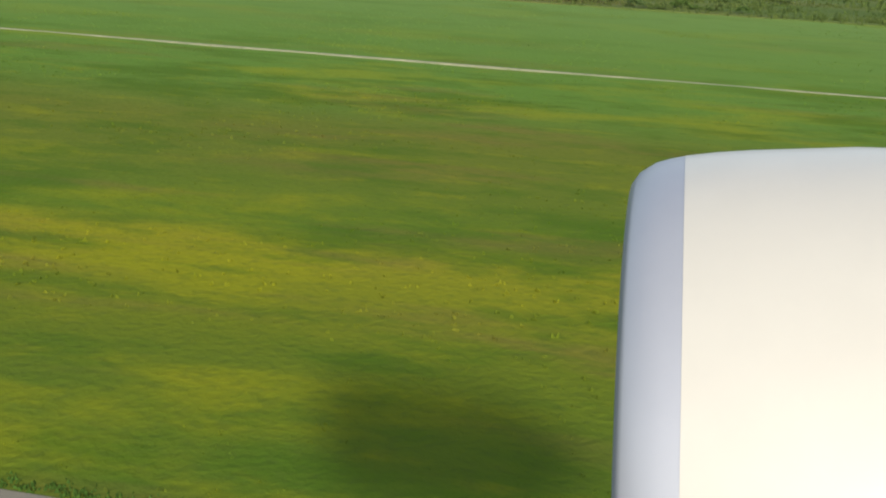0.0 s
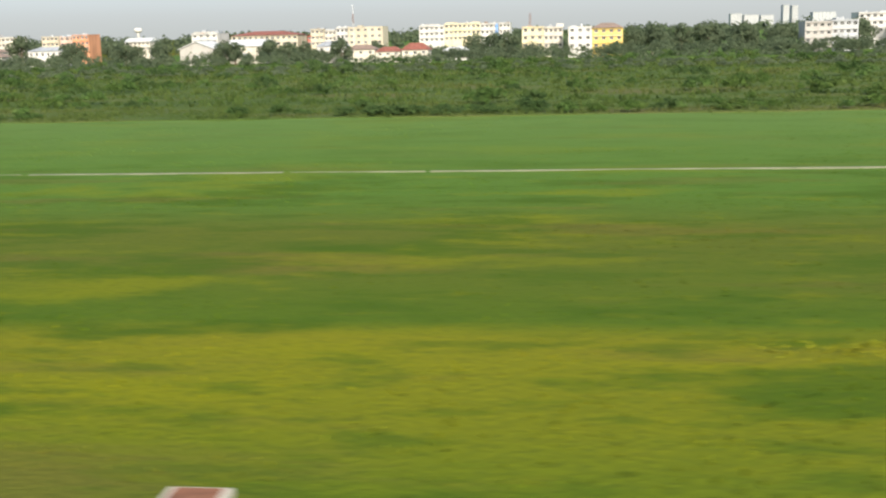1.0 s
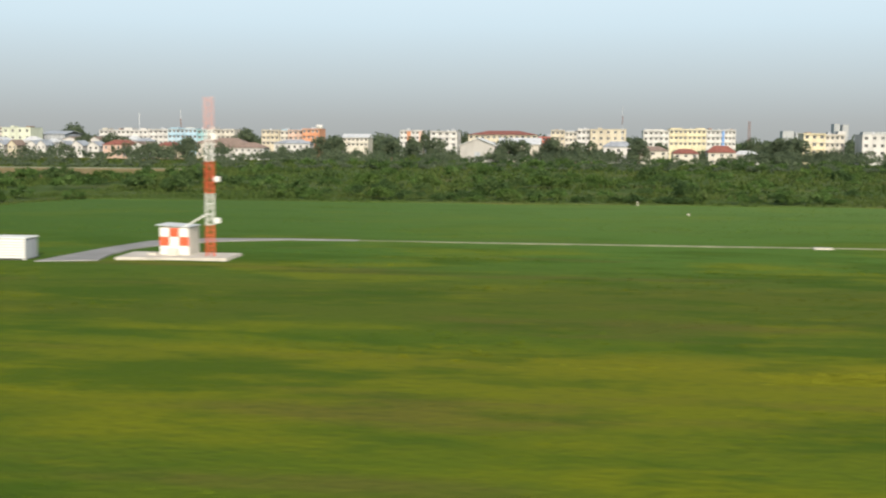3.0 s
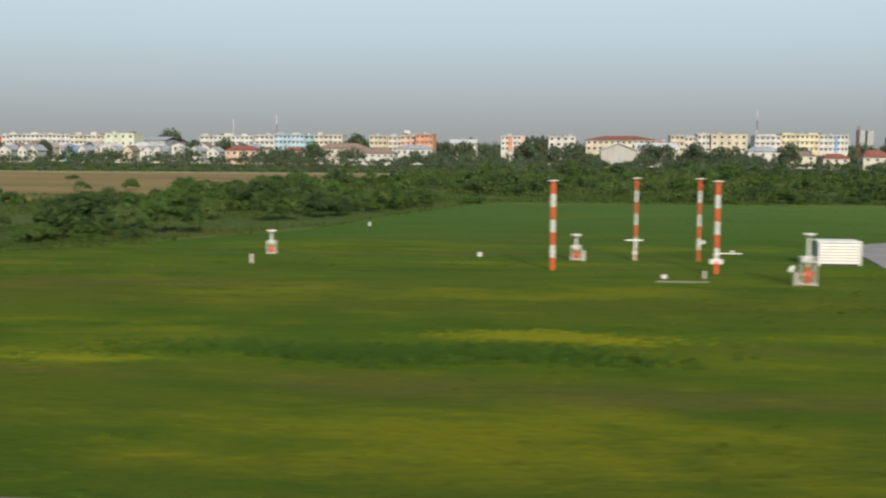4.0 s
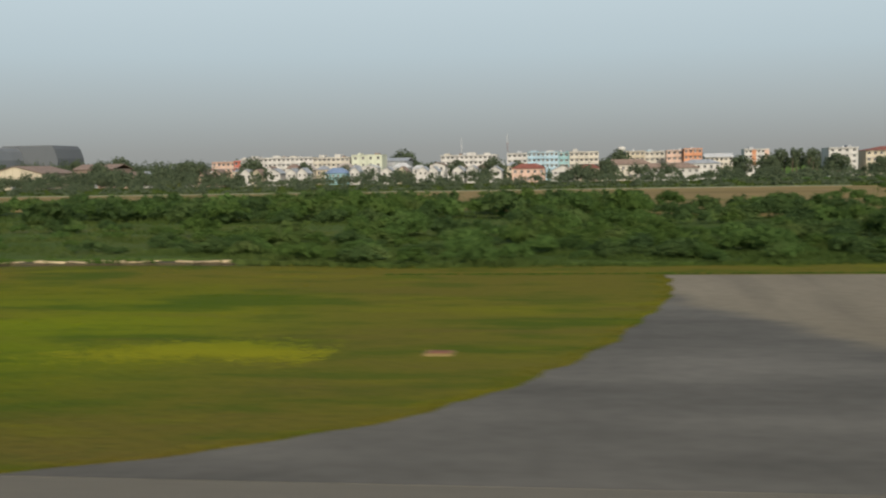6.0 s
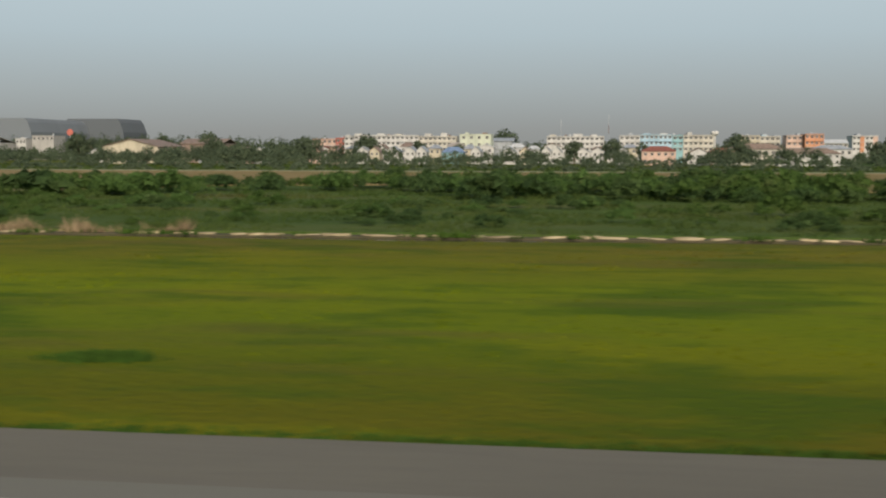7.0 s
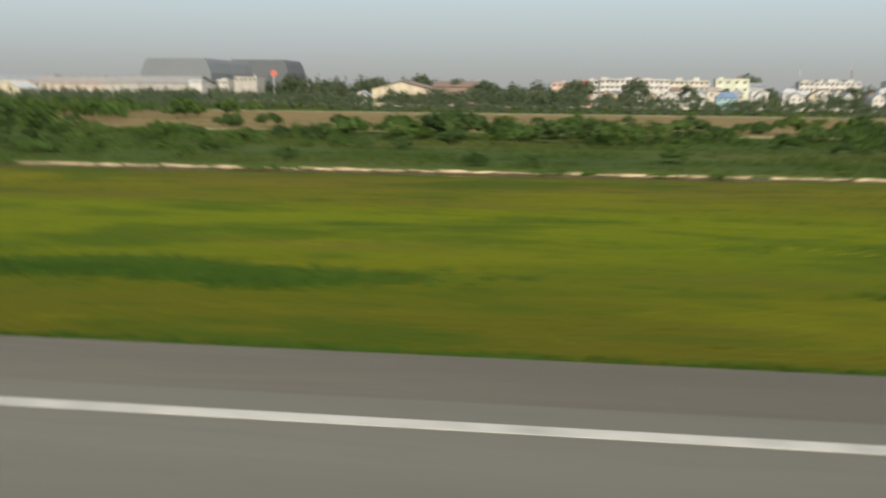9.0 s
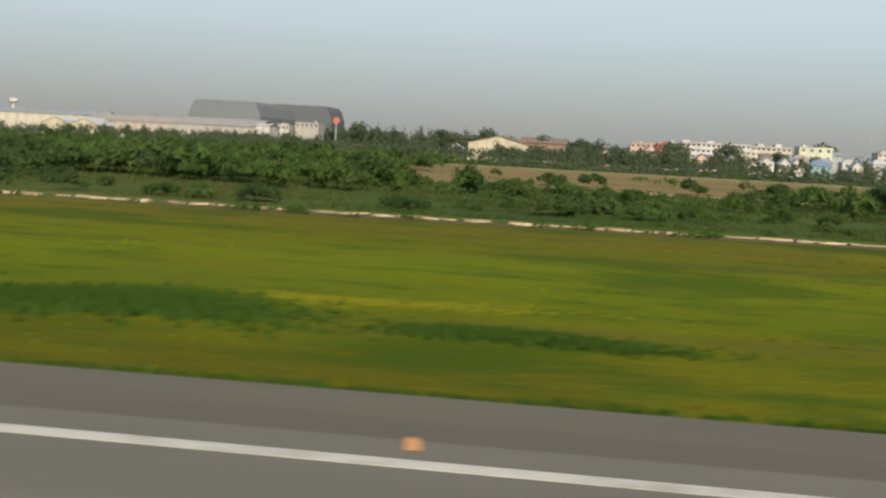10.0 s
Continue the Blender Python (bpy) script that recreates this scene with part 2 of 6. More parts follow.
def grass_material(name, islands=0.0, bump=0.0, tone=1.0):
    """Airfield grass: mown strips along the runway, broken by patches of dark, yellow and bare brown growth."""
    m = bpy.data.materials.new(name)
    m.use_nodes = True
    nt = m.node_tree
    b = nt.nodes["Principled BSDF"]
    b.inputs["Roughness"].default_value, b.inputs["Specular IOR Level"].default_value = 1.0, 0.03
    co = nt.nodes.new("ShaderNodeTexCoord")
    sep = nt.nodes.new("ShaderNodeSeparateXYZ")
    nt.links.new(co.outputs["Object"], sep.inputs[0])

    def patch(scale, stretch, shift, lo, hi, amount):
        mp = nt.nodes.new("ShaderNodeMapping")
        mp.inputs["Scale"].default_value, mp.inputs["Location"].default_value = stretch, (shift, shift * 0.7, 0)
        nt.links.new(co.outputs["Object"], mp.inputs[0])
        n = nt.nodes.new("ShaderNodeTexNoise")
        n.inputs["Scale"].default_value, n.inputs["Detail"].default_value, n.inputs["Roughness"].default_value = scale, 5, 0.6
        nt.links.new(mp.outputs[0], n.inputs["Vector"])
        r = nt.nodes.new("ShaderNodeMapRange")
        r.interpolation_type = "SMOOTHSTEP"
        r.inputs["From Min"].default_value, r.inputs["From Max"].default_value, r.inputs["To Max"].default_value = lo, hi, amount
        nt.links.new(n.outputs["Fac"], r.inputs["Value"])
        return n.outputs["Fac"], r.outputs[0]

    big, _ = patch(0.045, (0.25, 1, 1), 11, 0, 1, 1)
    def bands(sway, stops):
        """Colours in bands along the runway, by distance from it, swayed by a broad noise."""
        add = nt.nodes.new("ShaderNodeMath")
        add.operation = "MULTIPLY_ADD"
        nt.links.new(big, add.inputs[0])
        add.inputs[1].default_value, add.inputs[2].default_value = sway, -sway / 2
        tot = nt.nodes.new("ShaderNodeMath")
        nt.links.new(add.outputs[0], tot.inputs[0])
        nt.links.new(sep.outputs[1], tot.inputs[1])
        div = nt.nodes.new("ShaderNodeMath")
        div.operation = "MULTIPLY"
        nt.links.new(tot.outputs[0], div.inputs[0])
        div.inputs[1].default_value = 1 / 110
        ramp = nt.nodes.new("ShaderNodeValToRGB")
        el = ramp.color_ramp.elements
        el[0].position, el[0].color = stops[0][0] / 110, (*stops[0][1], 1)
        el[1].position, el[1].color = stops[-1][0] / 110, (*stops[-1][1], 1)
        for p, c in stops[1:-1]:
            el.new(p / 110).color = (*c, 1)
        nt.links.new(div.outputs[0], ramp.inputs[0])
        return ramp.outputs[0]

    def across(x0, x1, y0, y1):
        r = nt.nodes.new("ShaderNodeMapRange")
        r.interpolation_type = "SMOOTHSTEP"
        for key, v in zip(("From Min", "From Max", "To Min", "To Max"), (x0, x1, y0, y1)):
            r.inputs[key].default_value = v
        nt.links.new(sep.outputs[0], r.inputs["Value"])
        return r.outputs[0]

    def mixed(f, c1, c2):
        mx = nt.nodes.new("ShaderNodeMix")
        mx.data_type = "RGBA"
        nt.links.new(f, mx.inputs["Factor"])
        nt.links.new(c1, mx.inputs[6])
        if isinstance(c2, tuple):
            mx.inputs[7].default_value = (*c2, 1)
        else:
            nt.links.new(c2, mx.inputs[7])
        return mx.outputs[2]

    east = bands(5.0, ((15, (0.076, 0.110, 0.010)), (20, (0.080, 0.116, 0.009)), (25, (0.120, 0.134, 0.009)), (30.5, (0.140, 0.142, 0.010)), (32.2, (0.060, 0.100, 0.010)), (37, (0.070, 0.098, 0.012)),
                       (45, (0.078, 0.096, 0.014)), (50, (0.066, 0.112, 0.017)), (56, (0.066, 0.126, 0.020)), (104, (0.088, 0.150, 0.038))))
    middle = bands(24.0, ((14, (0.064, 0.084, 0.009)), (21, (0.068, 0.094, 0.008)), (29, (0.068, 0.108, 0.007)), (37, (0.066, 0.088, 0.010)), (46, (0.066, 0.104, 0.010)),
                          (58, (0.050, 0.100, 0.015)), (104, (0.064, 0.118, 0.028))))
    west = bands(14.0, ((14, (0.096, 0.089, 0.009)), (19, (0.090, 0.104, 0.007)), (24, (0.108, 0.140, 0.007)), (32, (0.130, 0.160, 0.007)), (38, (0.110, 0.120, 0.009)),
                        (45, (0.124, 0.108, 0.016)), (52, (0.080, 0.094, 0.014))))
    colour = mixed(across(40, 85, 0.0, 1.0), mixed(across(-34, -20, 0.0, 1.0), west, middle), east)
    near = nt.nodes.new("ShaderNodeMapRange")
    near.interpolation_type = "SMOOTHSTEP"
    for key, v in zip(("From Min", "From Max", "To Min", "To Max"), (20.0, 32.0, 0.8, 0.0)):
        near.inputs[key].default_value = v
    nt.links.new(sep.outputs[1], near.inputs["Value"])
    lush = nt.nodes.new("ShaderNodeMath")
    lush.operation = "MULTIPLY"
    nt.links.new(across(150, 176, 0.0, 1.0), lush.inputs[0])
    nt.links.new(near.outputs[0], lush.inputs[1])
    colour = mixed(lush.outputs[0], colour, (0.050, 0.082, 0.010))
    tan = nt.nodes.new("ShaderNodeMath")
    tan.operation = "MULTIPLY"
    nt.links.new(across(-53, -43, 0.0, 0.8), tan.inputs[0])
    nt.links.new(across(-30, -22, 1.0, 0.0), tan.inputs[1])
    colour = mixed(tan.outputs[0], colour, (0.112, 0.098, 0.018))
    steady = across(-60, -10, 0.9, 1.0)
    calm = nt.nodes.new("ShaderNodeMapRange")
    calm.inputs["From Min"].default_value, calm.inputs["From Max"].default_value = 52.0, 72.0
    calm.inputs["To Min"].default_value, calm.inputs["To Max"].default_value = 1.0, 0.28
    nt.links.new(sep.outputs[1], calm.inputs["Value"])
    for scale, stretch, shift, lo, hi, amount, tint in ((0.16, (0.45, 1, 1), 29, 0.50, 0.64, 0.55, (0.152, 0.158, 0.007)), (0.22, (0.45, 1, 1), 3, 0.50, 0.63, 0.75, (0.038, 0.078, 0.007)),
                                                        (0.24, (0.2, 1, 1), 57, 0.53, 0.68, 0.5, (0.104, 0.080, 0.024)), (0.6, (0.4, 1, 1), 83, 0.50, 0.66, 0.60, (0.042, 0.080, 0.008)),
                                                        (0.8, (0.4, 1, 1), 19, 0.54, 0.70, 0.34, (0.142, 0.146, 0.009)), (4.0, (0.7, 1, 1), 41, 0.46, 0.70, 0.34, (0.044, 0.066, 0.012))):
        _, f0 = patch(scale, stretch, shift, lo, hi, amount)
        fm = nt.nodes.new("ShaderNodeMath")
        fm.operation = "MULTIPLY"
        fw = nt.nodes.new("ShaderNodeMath")
        fw.operation = "MULTIPLY"
        nt.links.new(f0, fw.inputs[0])
        nt.links.new(steady, fw.inputs[1])
        nt.links.new(fw.outputs[0], fm.inputs[0])
        nt.links.new(calm.outputs[0], fm.inputs[1])
        f = fm.outputs[0]
        mx = nt.nodes.new("ShaderNodeMix")
        mx.data_type = "RGBA"
        nt.links.new(f, mx.inputs["Factor"])
        nt.links.new(colour, mx.inputs[6])
        mx.inputs[7].default_value = (*tint, 1)
        colour = mx.outputs[2]
    if islands:
        hs = nt.nodes.new("ShaderNodeHueSaturation")
        src = nt.nodes.new("ShaderNodeNewGeometry")
        r3 = nt.nodes.new("ShaderNodeMapRange")
        r3.inputs["To Min"].default_value, r3.inputs["To Max"].default_value = tone - islands, tone + islands
        nt.links.new(src.outputs["Random Per Island"], r3.inputs["Value"])
        nt.links.new(r3.outputs[0], hs.inputs["Value"])
        nt.links.new(colour, hs.inputs["Color"])
        colour = hs.outputs[0]
    nt.links.new(colour, b.inputs["Base Color"])
    if bump:
        n4 = nt.nodes.new("ShaderNodeTexNoise")
        n4.inputs["Scale"].default_value, n4.inputs["Detail"].default_value = 4.0, 6
        nt.links.new(co.outputs["Object"], n4.inputs["Vector"])
        bp = nt.nodes.new("ShaderNodeBump")
        bp.inputs["Strength"].default_value, bp.inputs["Distance"].default_value = bump, 0.06
        nt.links.new(n4.outputs["Fac"], bp.inputs["Height"])
        nt.links.new(bp.outputs[0], b.inputs["Normal"])
    return m


M_GRASS = grass_material("grass", 0.0, 0.9)
M_BLADE = grass_material("grass_blades", 0.07, tone=0.88)
M_RANK = material("rank_grass", ((0.3, (0.026, 0.058, 0.010)), (0.7, (0.042, 0.080, 0.012))), 0.3, 4, 0.95, 0, (0.2, 1, 1), islands=0.2, spec=0.05)
M_YELLOWED = material("yellowed_grass", ((0.3, (0.116, 0.140, 0.012)), (0.7, (0.168, 0.168, 0.014))), 0.3, 4, 0.95, 0, (0.2, 1, 1), islands=0.1, spec=0.05)
M_DRY = material("dry_field", ((0.3, (0.165, 0.125, 0.055)), (0.5, (0.235, 0.170, 0.078)), (0.74, (0.120, 0.120, 0.040))), 0.05, 7, 0.95,
                 0, (0.3, 1, 1), (0.8, 0.4, (0.135, 0.115, 0.045)), 0.4, 2.0, spec=0.05)
M_REED = material("dry_reeds", ((0.3, (0.15, 0.11, 0.065)), (0.7, (0.27, 0.20, 0.12))), 1.0, 3, 0.85, islands=0.3, spec=0.1)
M_SCRUB = material("scrub_leaves", ((0.32, (0.050, 0.090, 0.029)), (0.46, (0.075, 0.130, 0.036)), (0.58, (0.098, 0.170, 0.047)),
                                    (0.70, (0.123, 0.176, 0.059))), 0.22, 2, 0.85, islands=0.06, spec=0.05, translucent=0.5)
M_SCRUB_DARK = material("dark_shrub_leaves", ((0.32, (0.051, 0.089, 0.034)), (0.5, (0.068, 0.113, 0.038)), (0.68, (0.089, 0.136, 0.046))), 0.3, 3, 0.85, islands=0.06, spec=0.05, translucent=0.5)
M_SCRUB_OLIVE = material("olive_shrub_leaves", ((0.32, (0.066, 0.117, 0.030)), (0.5, (0.085, 0.140, 0.035)), (0.68, (0.110, 0.151, 0.049))), 0.3, 3, 0.85, islands=0.06, spec=0.05, translucent=0.5)
M_PALETRACK = material("dusty_track", ((0.3, (0.22, 0.19, 0.12)), (0.7, (0.32, 0.28, 0.19))), 0.6, 6, 0.95, second=(4, 0.5, (0.14, 0.15, 0.05)), bump=0.3)
M_LOW = material("weed_leaves", ((0.30, (0.046, 0.078, 0.020)), (0.46, (0.064, 0.098, 0.025)), (0.60, (0.082, 0.110, 0.030)), (0.76, (0.104, 0.104, 0.036))),
                 0.09, 5, 0.85, 0, (0.45, 1, 1), (0.5, 0.45, (0.050, 0.080, 0.021)), islands=0.10, spec=0.05, translucent=0.4)
M_SCRUBLAND = material("scrubland", ((0.32, (0.044, 0.070, 0.018)), (0.48, (0.058, 0.088, 0.022)), (0.60, (0.076, 0.092, 0.028)), (0.74, (0.104, 0.088, 0.038))), 0.09, 6, 0.95, 0,
                       (0.45, 1, 1), (1.2, 0.45, (0.054, 0.09, 0.018)), 0.5, 3.0, spec=0.05)
# leaf colour lightened and greyed in place of haze over distant trees
M_TREE = material("hazed_tree_leaves", ((0.3, (0.098, 0.128, 0.078)), (0.7, (0.136, 0.172, 0.098))), 0.05, 4, 0.85, islands=0.08, spec=0.05, translucent=0.55)
M_BARK = material("bark", ((0.3, (0.09, 0.07, 0.05)), (0.7, (0.18, 0.14, 0.10))), 6, 6, 0.9, bump=0.5)
M_ASPH = material("runway_asphalt", ((0.3, (0.128, 0.123, 0.100)), (0.52, (0.156, 0.149, 0.121)), (0.75, (0.182, 0.174, 0.142))),
                  0.22, 7, 0.85, 0, (0.12, 1, 1), (3.0, 0.35, (0.128, 0.123, 0.102)), 0.25, 60)
M_SHOULDER = material("shoulder_asphalt", ((0.3, (0.106, 0.098, 0.077)), (0.7, (0.146, 0.134, 0.104))), 0.35, 7, 0.9, 0, (0.15, 1, 1),
                      (4.0, 0.3, (0.098, 0.092, 0.074)), 0.3, 50)
def taxiway_material():
    """Old asphalt near the runway that gives way, along a worn edge, to tan concrete with wheel streaks."""
    m = bpy.data.materials.new("closed_taxiway_surface")
    m.use_nodes = True
    nt = m.node_tree
    b = nt.nodes["Principled BSDF"]
    b.inputs["Roughness"].default_value, b.inputs["Specular IOR Level"].default_value = 0.88, 0.25
    co = nt.nodes.new("ShaderNodeTexCoord")
    sep = nt.nodes.new("ShaderNodeSeparateXYZ")
    nt.links.new(co.outputs["Object"], sep.inputs[0])

    def grain(scale, stretch, turn, stops):
        mp = nt.nodes.new("ShaderNodeMapping")
        mp.inputs["Scale"].default_value, mp.inputs["Rotation"].default_value = stretch, (0, 0, radians(turn))
        nt.links.new(co.outputs["Object"], mp.inputs[0])
        n = nt.nodes.new("ShaderNodeTexNoise")
        n.inputs["Scale"].default_value, n.inputs["Detail"].default_value = scale, 7
        nt.links.new(mp.outputs[0], n.inputs["Vector"])
        r = nt.nodes.new("ShaderNodeValToRGB")
        r.color_ramp.elements[0].position, r.color_ramp.elements[0].color = stops[0][0], (*stops[0][1], 1)
        r.color_ramp.elements[1].position, r.color_ramp.elements[1].color = stops[1][0], (*stops[1][1], 1)
        nt.links.new(n.outputs["Fac"], r.inputs[0])
        return n.outputs["Fac"], r.outputs[0]

    def blend(kind, f, c1, c2):
        mx = nt.nodes.new("ShaderNodeMix")
        mx.data_type, mx.blend_type = "RGBA", kind
        if isinstance(f, float):
            mx.inputs["Factor"].default_value = f
        else:
            nt.links.new(f, mx.inputs["Factor"])
        nt.links.new(c1, mx.inputs[6])
        nt.links.new(c2, mx.inputs[7])
        return mx.outputs[2]

    wob, asphalt = grain(0.35, (0.35, 1, 1), 0, ((0.35, (0.078, 0.074, 0.063)), (0.68, (0.132, 0.125, 0.107))))
    _, concrete = grain(0.22, (0.8, 0.5, 1), 0, ((0.33, (0.160, 0.138, 0.096)), (0.68, (0.215, 0.188, 0.135))))
    _, streak = grain(0.55, (1.0, 0.10, 1), 12, ((0.36, (0.78, 0.78, 0.79)), (0.52, (1.0, 1.0, 1.0))))
    _, speck = grain(2.4, (1, 1, 1), 0, ((0.35, (0.86, 0.86, 0.86)), (0.62, (1.0, 1.0, 1.0))))
    concrete = blend("MULTIPLY", 1.0, concrete, streak)
    edge = nt.nodes.new("ShaderNodeMath")
    edge.operation = "MULTIPLY_ADD"
    nt.links.new(wob, edge.inputs[0])
    edge.inputs[1].default_value = 11.0
    # the old asphalt climbs along the eastern edge
    climb = nt.nodes.new("ShaderNodeMapRange")
    climb.interpolation_type = "SMOOTHSTEP"
    climb.inputs["From Min"].default_value, climb.inputs["From Max"].default_value = -16.0, -7.0
    climb.inputs["To Min"].default_value, climb.inputs["To Max"].default_value = 0.0, -8.0
    nt.links.new(sep.outputs[0], climb.inputs["Value"])
    climb_w = nt.nodes.new("ShaderNodeMapRange")
    climb_w.inputs["From Min"].default_value, climb_w.inputs["From Max"].default_value = -36.0, -29.5
    climb_w.inputs["To Min"].default_value, climb_w.inputs["To Max"].default_value = -17.0, 0.0
    nt.links.new(sep.outputs[0], climb_w.inputs["Value"])
    both = nt.nodes.new("ShaderNodeMath")
    nt.links.new(climb.outputs[0], both.inputs[0])
    nt.links.new(climb_w.outputs[0], both.inputs[1])
    slope = nt.nodes.new("ShaderNodeMath")
    nt.links.new(both.outputs[0], slope.inputs[0])
    nt.links.new(sep.outputs[1], slope.inputs[1])
    nt.links.new(slope.outputs[0], edge.inputs[2])
    r = nt.nodes.new("ShaderNodeMapRange")
    r.interpolation_type = "SMOOTHSTEP"
    r.inputs["From Min"].default_value, r.inputs["From Max"].default_value = 25.0, 29.5
    nt.links.new(edge.outputs[0], r.inputs["Value"])
    nt.links.new(blend("MULTIPLY", 1.0, blend("MIX", r.outputs[0], asphalt, concrete), speck), b.inputs["Base Color"])
    return m


M_TAXI = taxiway_material()
M_PATCH = material("patch_asphalt", ((0.3, (0.050, 0.047, 0.042)), (0.7, (0.092, 0.087, 0.077))), 0.8, 7, 0.9, second=(5, 0.4, (0.05, 0.048, 0.043)), bump=0.3)
M_PAD = material("pad_concrete", ((0.3, (0.38, 0.35, 0.30)), (0.7, (0.55, 0.51, 0.44))), 1.2, 7, 0.9, second=(9, 0.35, (0.32, 0.29, 0.25)), bump=0.3)
M_CHANNEL = material("channel_concrete", ((0.3, (0.10, 0.115, 0.07)), (0.7, (0.205, 0.205, 0.145))), 0.5, 7, 0.9, second=(5, 0.5, (0.16, 0.17, 0.09)), bump=0.3)
M_SERVICE = material("service_asphalt", ((0.3, (0.19, 0.185, 0.178)), (0.7, (0.27, 0.262, 0.25))), 0.6, 7, 0.9, second=(5, 0.4, (0.17, 0.165, 0.155)), bump=0.3)
M_STONE = material("pale_stone", ((0.3, (0.27, 0.21, 0.125)), (0.7, (0.44, 0.355, 0.225))), 2.5, 7, 0.9, second=(9, 0.4, (0.30, 0.25, 0.18)), bump=0.5, objects=0.25)
M_EARTH = material("damp_earth", ((0.3, (0.050, 0.042, 0.024)), (0.7, (0.088, 0.070, 0.040))), 0.8, 6, 0.95, second=(4, 0.5, (0.05, 0.065, 0.02)), bump=0.4)
M_WATER = material("ditch_water", ((0.3, (0.018, 0.020, 0.014)), (0.7, (0.030, 0.032, 0.022))), 0.4, 4, 0.12, spec=0.5)
M_LINE = paint("white_line_paint", (0.52, 0.51, 0.46), 0.7, 0.16, 1.4)
M_YELLOW_LINE = paint("yellow_marking_paint", (0.43, 0.27, 0.035), 0.7, 0.14, 1.2)
M_WHITE = paint("white_wall", (0.48, 0.47, 0.445))
# cream, pale yellow and orange are paled here for haze over the town
M_CREAM = paint("cream_wall", (0.46, 0.41, 0.31))
M_PALEYELLOW = paint("pale_yellow_wall", (0.55, 0.49, 0.33))
M_IVORY = paint("ivory_wall", (0.47, 0.44, 0.375))
M_YELLOW = paint("yellow_wall", (0.55, 0.41, 0.13))
M_ORANGE = paint("orange_wall", (0.52, 0.24, 0.13))
M_BLUE = paint("pale_blue_wall", (0.31, 0.44, 0.52))
M_DEEP = paint("blue_wall", (0.16, 0.30, 0.58))
M_TEAL = paint("teal_wall", (0.22, 0.38, 0.40))
M_PINK = paint("salmon_wall", (0.50, 0.35, 0.28))
M_LIME = paint("pale_green_wall", (0.49, 0.52, 0.41))
M_BRICK = paint("brick_red_wall", (0.38, 0.12, 0.09))
M_REDROOF = paint("red_tile_roof", (0.23, 0.085, 0.062), 0.75, 0.2, 1.5)
M_BROWNROOF = paint("brown_tile_roof", (0.230, 0.170, 0.136), 0.8, 0.2, 1.5)
M_GREYROOF = paint("grey_sheet_roof", (0.32, 0.34, 0.36), 0.5, 0.2, 0.8)
M_WHITEROOF = paint("white_sheet_roof", (0.528, 0.536, 0.528), 0.5, 0.12, 0.8)
M_BEIGEROOF = paint("beige_sheet_roof", (0.385, 0.340, 0.296), 0.6, 0.14, 0.5)
M_WEATHERED = paint("weathered_sheet", (0.340, 0.326, 0.303), 0.6, 0.12, 0.4)
M_SIGNRED = paint("faded_red_sign", (0.44, 0.13, 0.10), 0.6, 0.1, 0.6)
# pale grey with distance haze mixed into the wall colour
M_HAZED_WALL = paint("hazed_wall", (0.340, 0.355, 0.364), 0.7, 0.06)
M_BLUEROOF = paint("blue_sheet_roof", (0.17, 0.24, 0.36), 0.5, 0.15, 0.8)
# bluish grey: the haze before the hangars is in both cladding colours
M_HANGAR = paint("hazed_hangar_cladding", (0.150, 0.168, 0.184), 0.9, 0.06, 0.1)
M_HANGAR_DARK = paint("dark_hazed_hangar_cladding", (0.098, 0.110, 0.122), 0.9, 0.06, 0.1)
M_GLASS = material("window_glass", ((0.3, (0.045, 0.047, 0.05)), (0.7, (0.12, 0.12, 0.118))), 0.35, 3, 0.2, spec=0.5, objects=0.5)
M_FRAME = paint("window_frame", (0.50, 0.49, 0.47), 0.5)
M_STEEL = material("galvanised_steel", ((0.3, (0.42, 0.43, 0.44)), (0.7, (0.58, 0.59, 0.60))), 3, 6, 0.45, 0.7)
M_RED = paint("signal_red_paint", (0.58, 0.095, 0.040), 0.5, 0.1, 2.0)
M_SIGWHITE = paint("signal_white_paint", (0.646, 0.637, 0.595), 0.5, 0.08, 2.0)
M_PALERED = paint("faded_red_paint", (0.55, 0.30, 0.26), 0.6, 0.1, 2.0)
M_MARKER = paint("orange_marker_plastic", (0.46, 0.23, 0.10), 0.5, 0.1, 4.0)
M_RUST = paint("rusty_iron", (0.20, 0.085, 0.045), 0.8, 0.25, 3.0)
M_COWL = material("white_cowl_paint", ((0.3, (0.315, 0.309, 0.285)), (0.7, (0.34, 0.333, 0.308))), 0.9, 5, 0.34, second=(5, 0.05, (0.5, 0.49, 0.46)), spec=0.4)
M_LIP = material("polished_lip", ((0.3, (0.26, 0.275, 0.315)), (0.7, (0.30, 0.315, 0.355))), 2.0, 5, 0.45, 0.35)
M_DARKMETAL = material("dark_fan_metal", ((0.3, (0.05, 0.05, 0.055)), (0.7, (0.10, 0.10, 0.11))), 4, 5, 0.4, 0.8)


# ---- mesh helpers ----
def mesh_of(name, bm, mat_, smooth=False):
    me = bpy.data.meshes.new(name)
    bm.to_mesh(me)
    bm.free()
    me.materials.append(mat_)
    if smooth:
        me.polygons.foreach_set("use_smooth", [True] * len(me.polygons))
    return me


def part(name, bm, mat_, parent, label="", at=None, smooth=False):
    ob = new(name, bm if isinstance(bm, bpy.types.Mesh) else mesh_of(name, bm, mat_, smooth))
    ob.parent = parent
    if at is not None:
        ob.location = at
    return tagged(ob, label) if label else ob


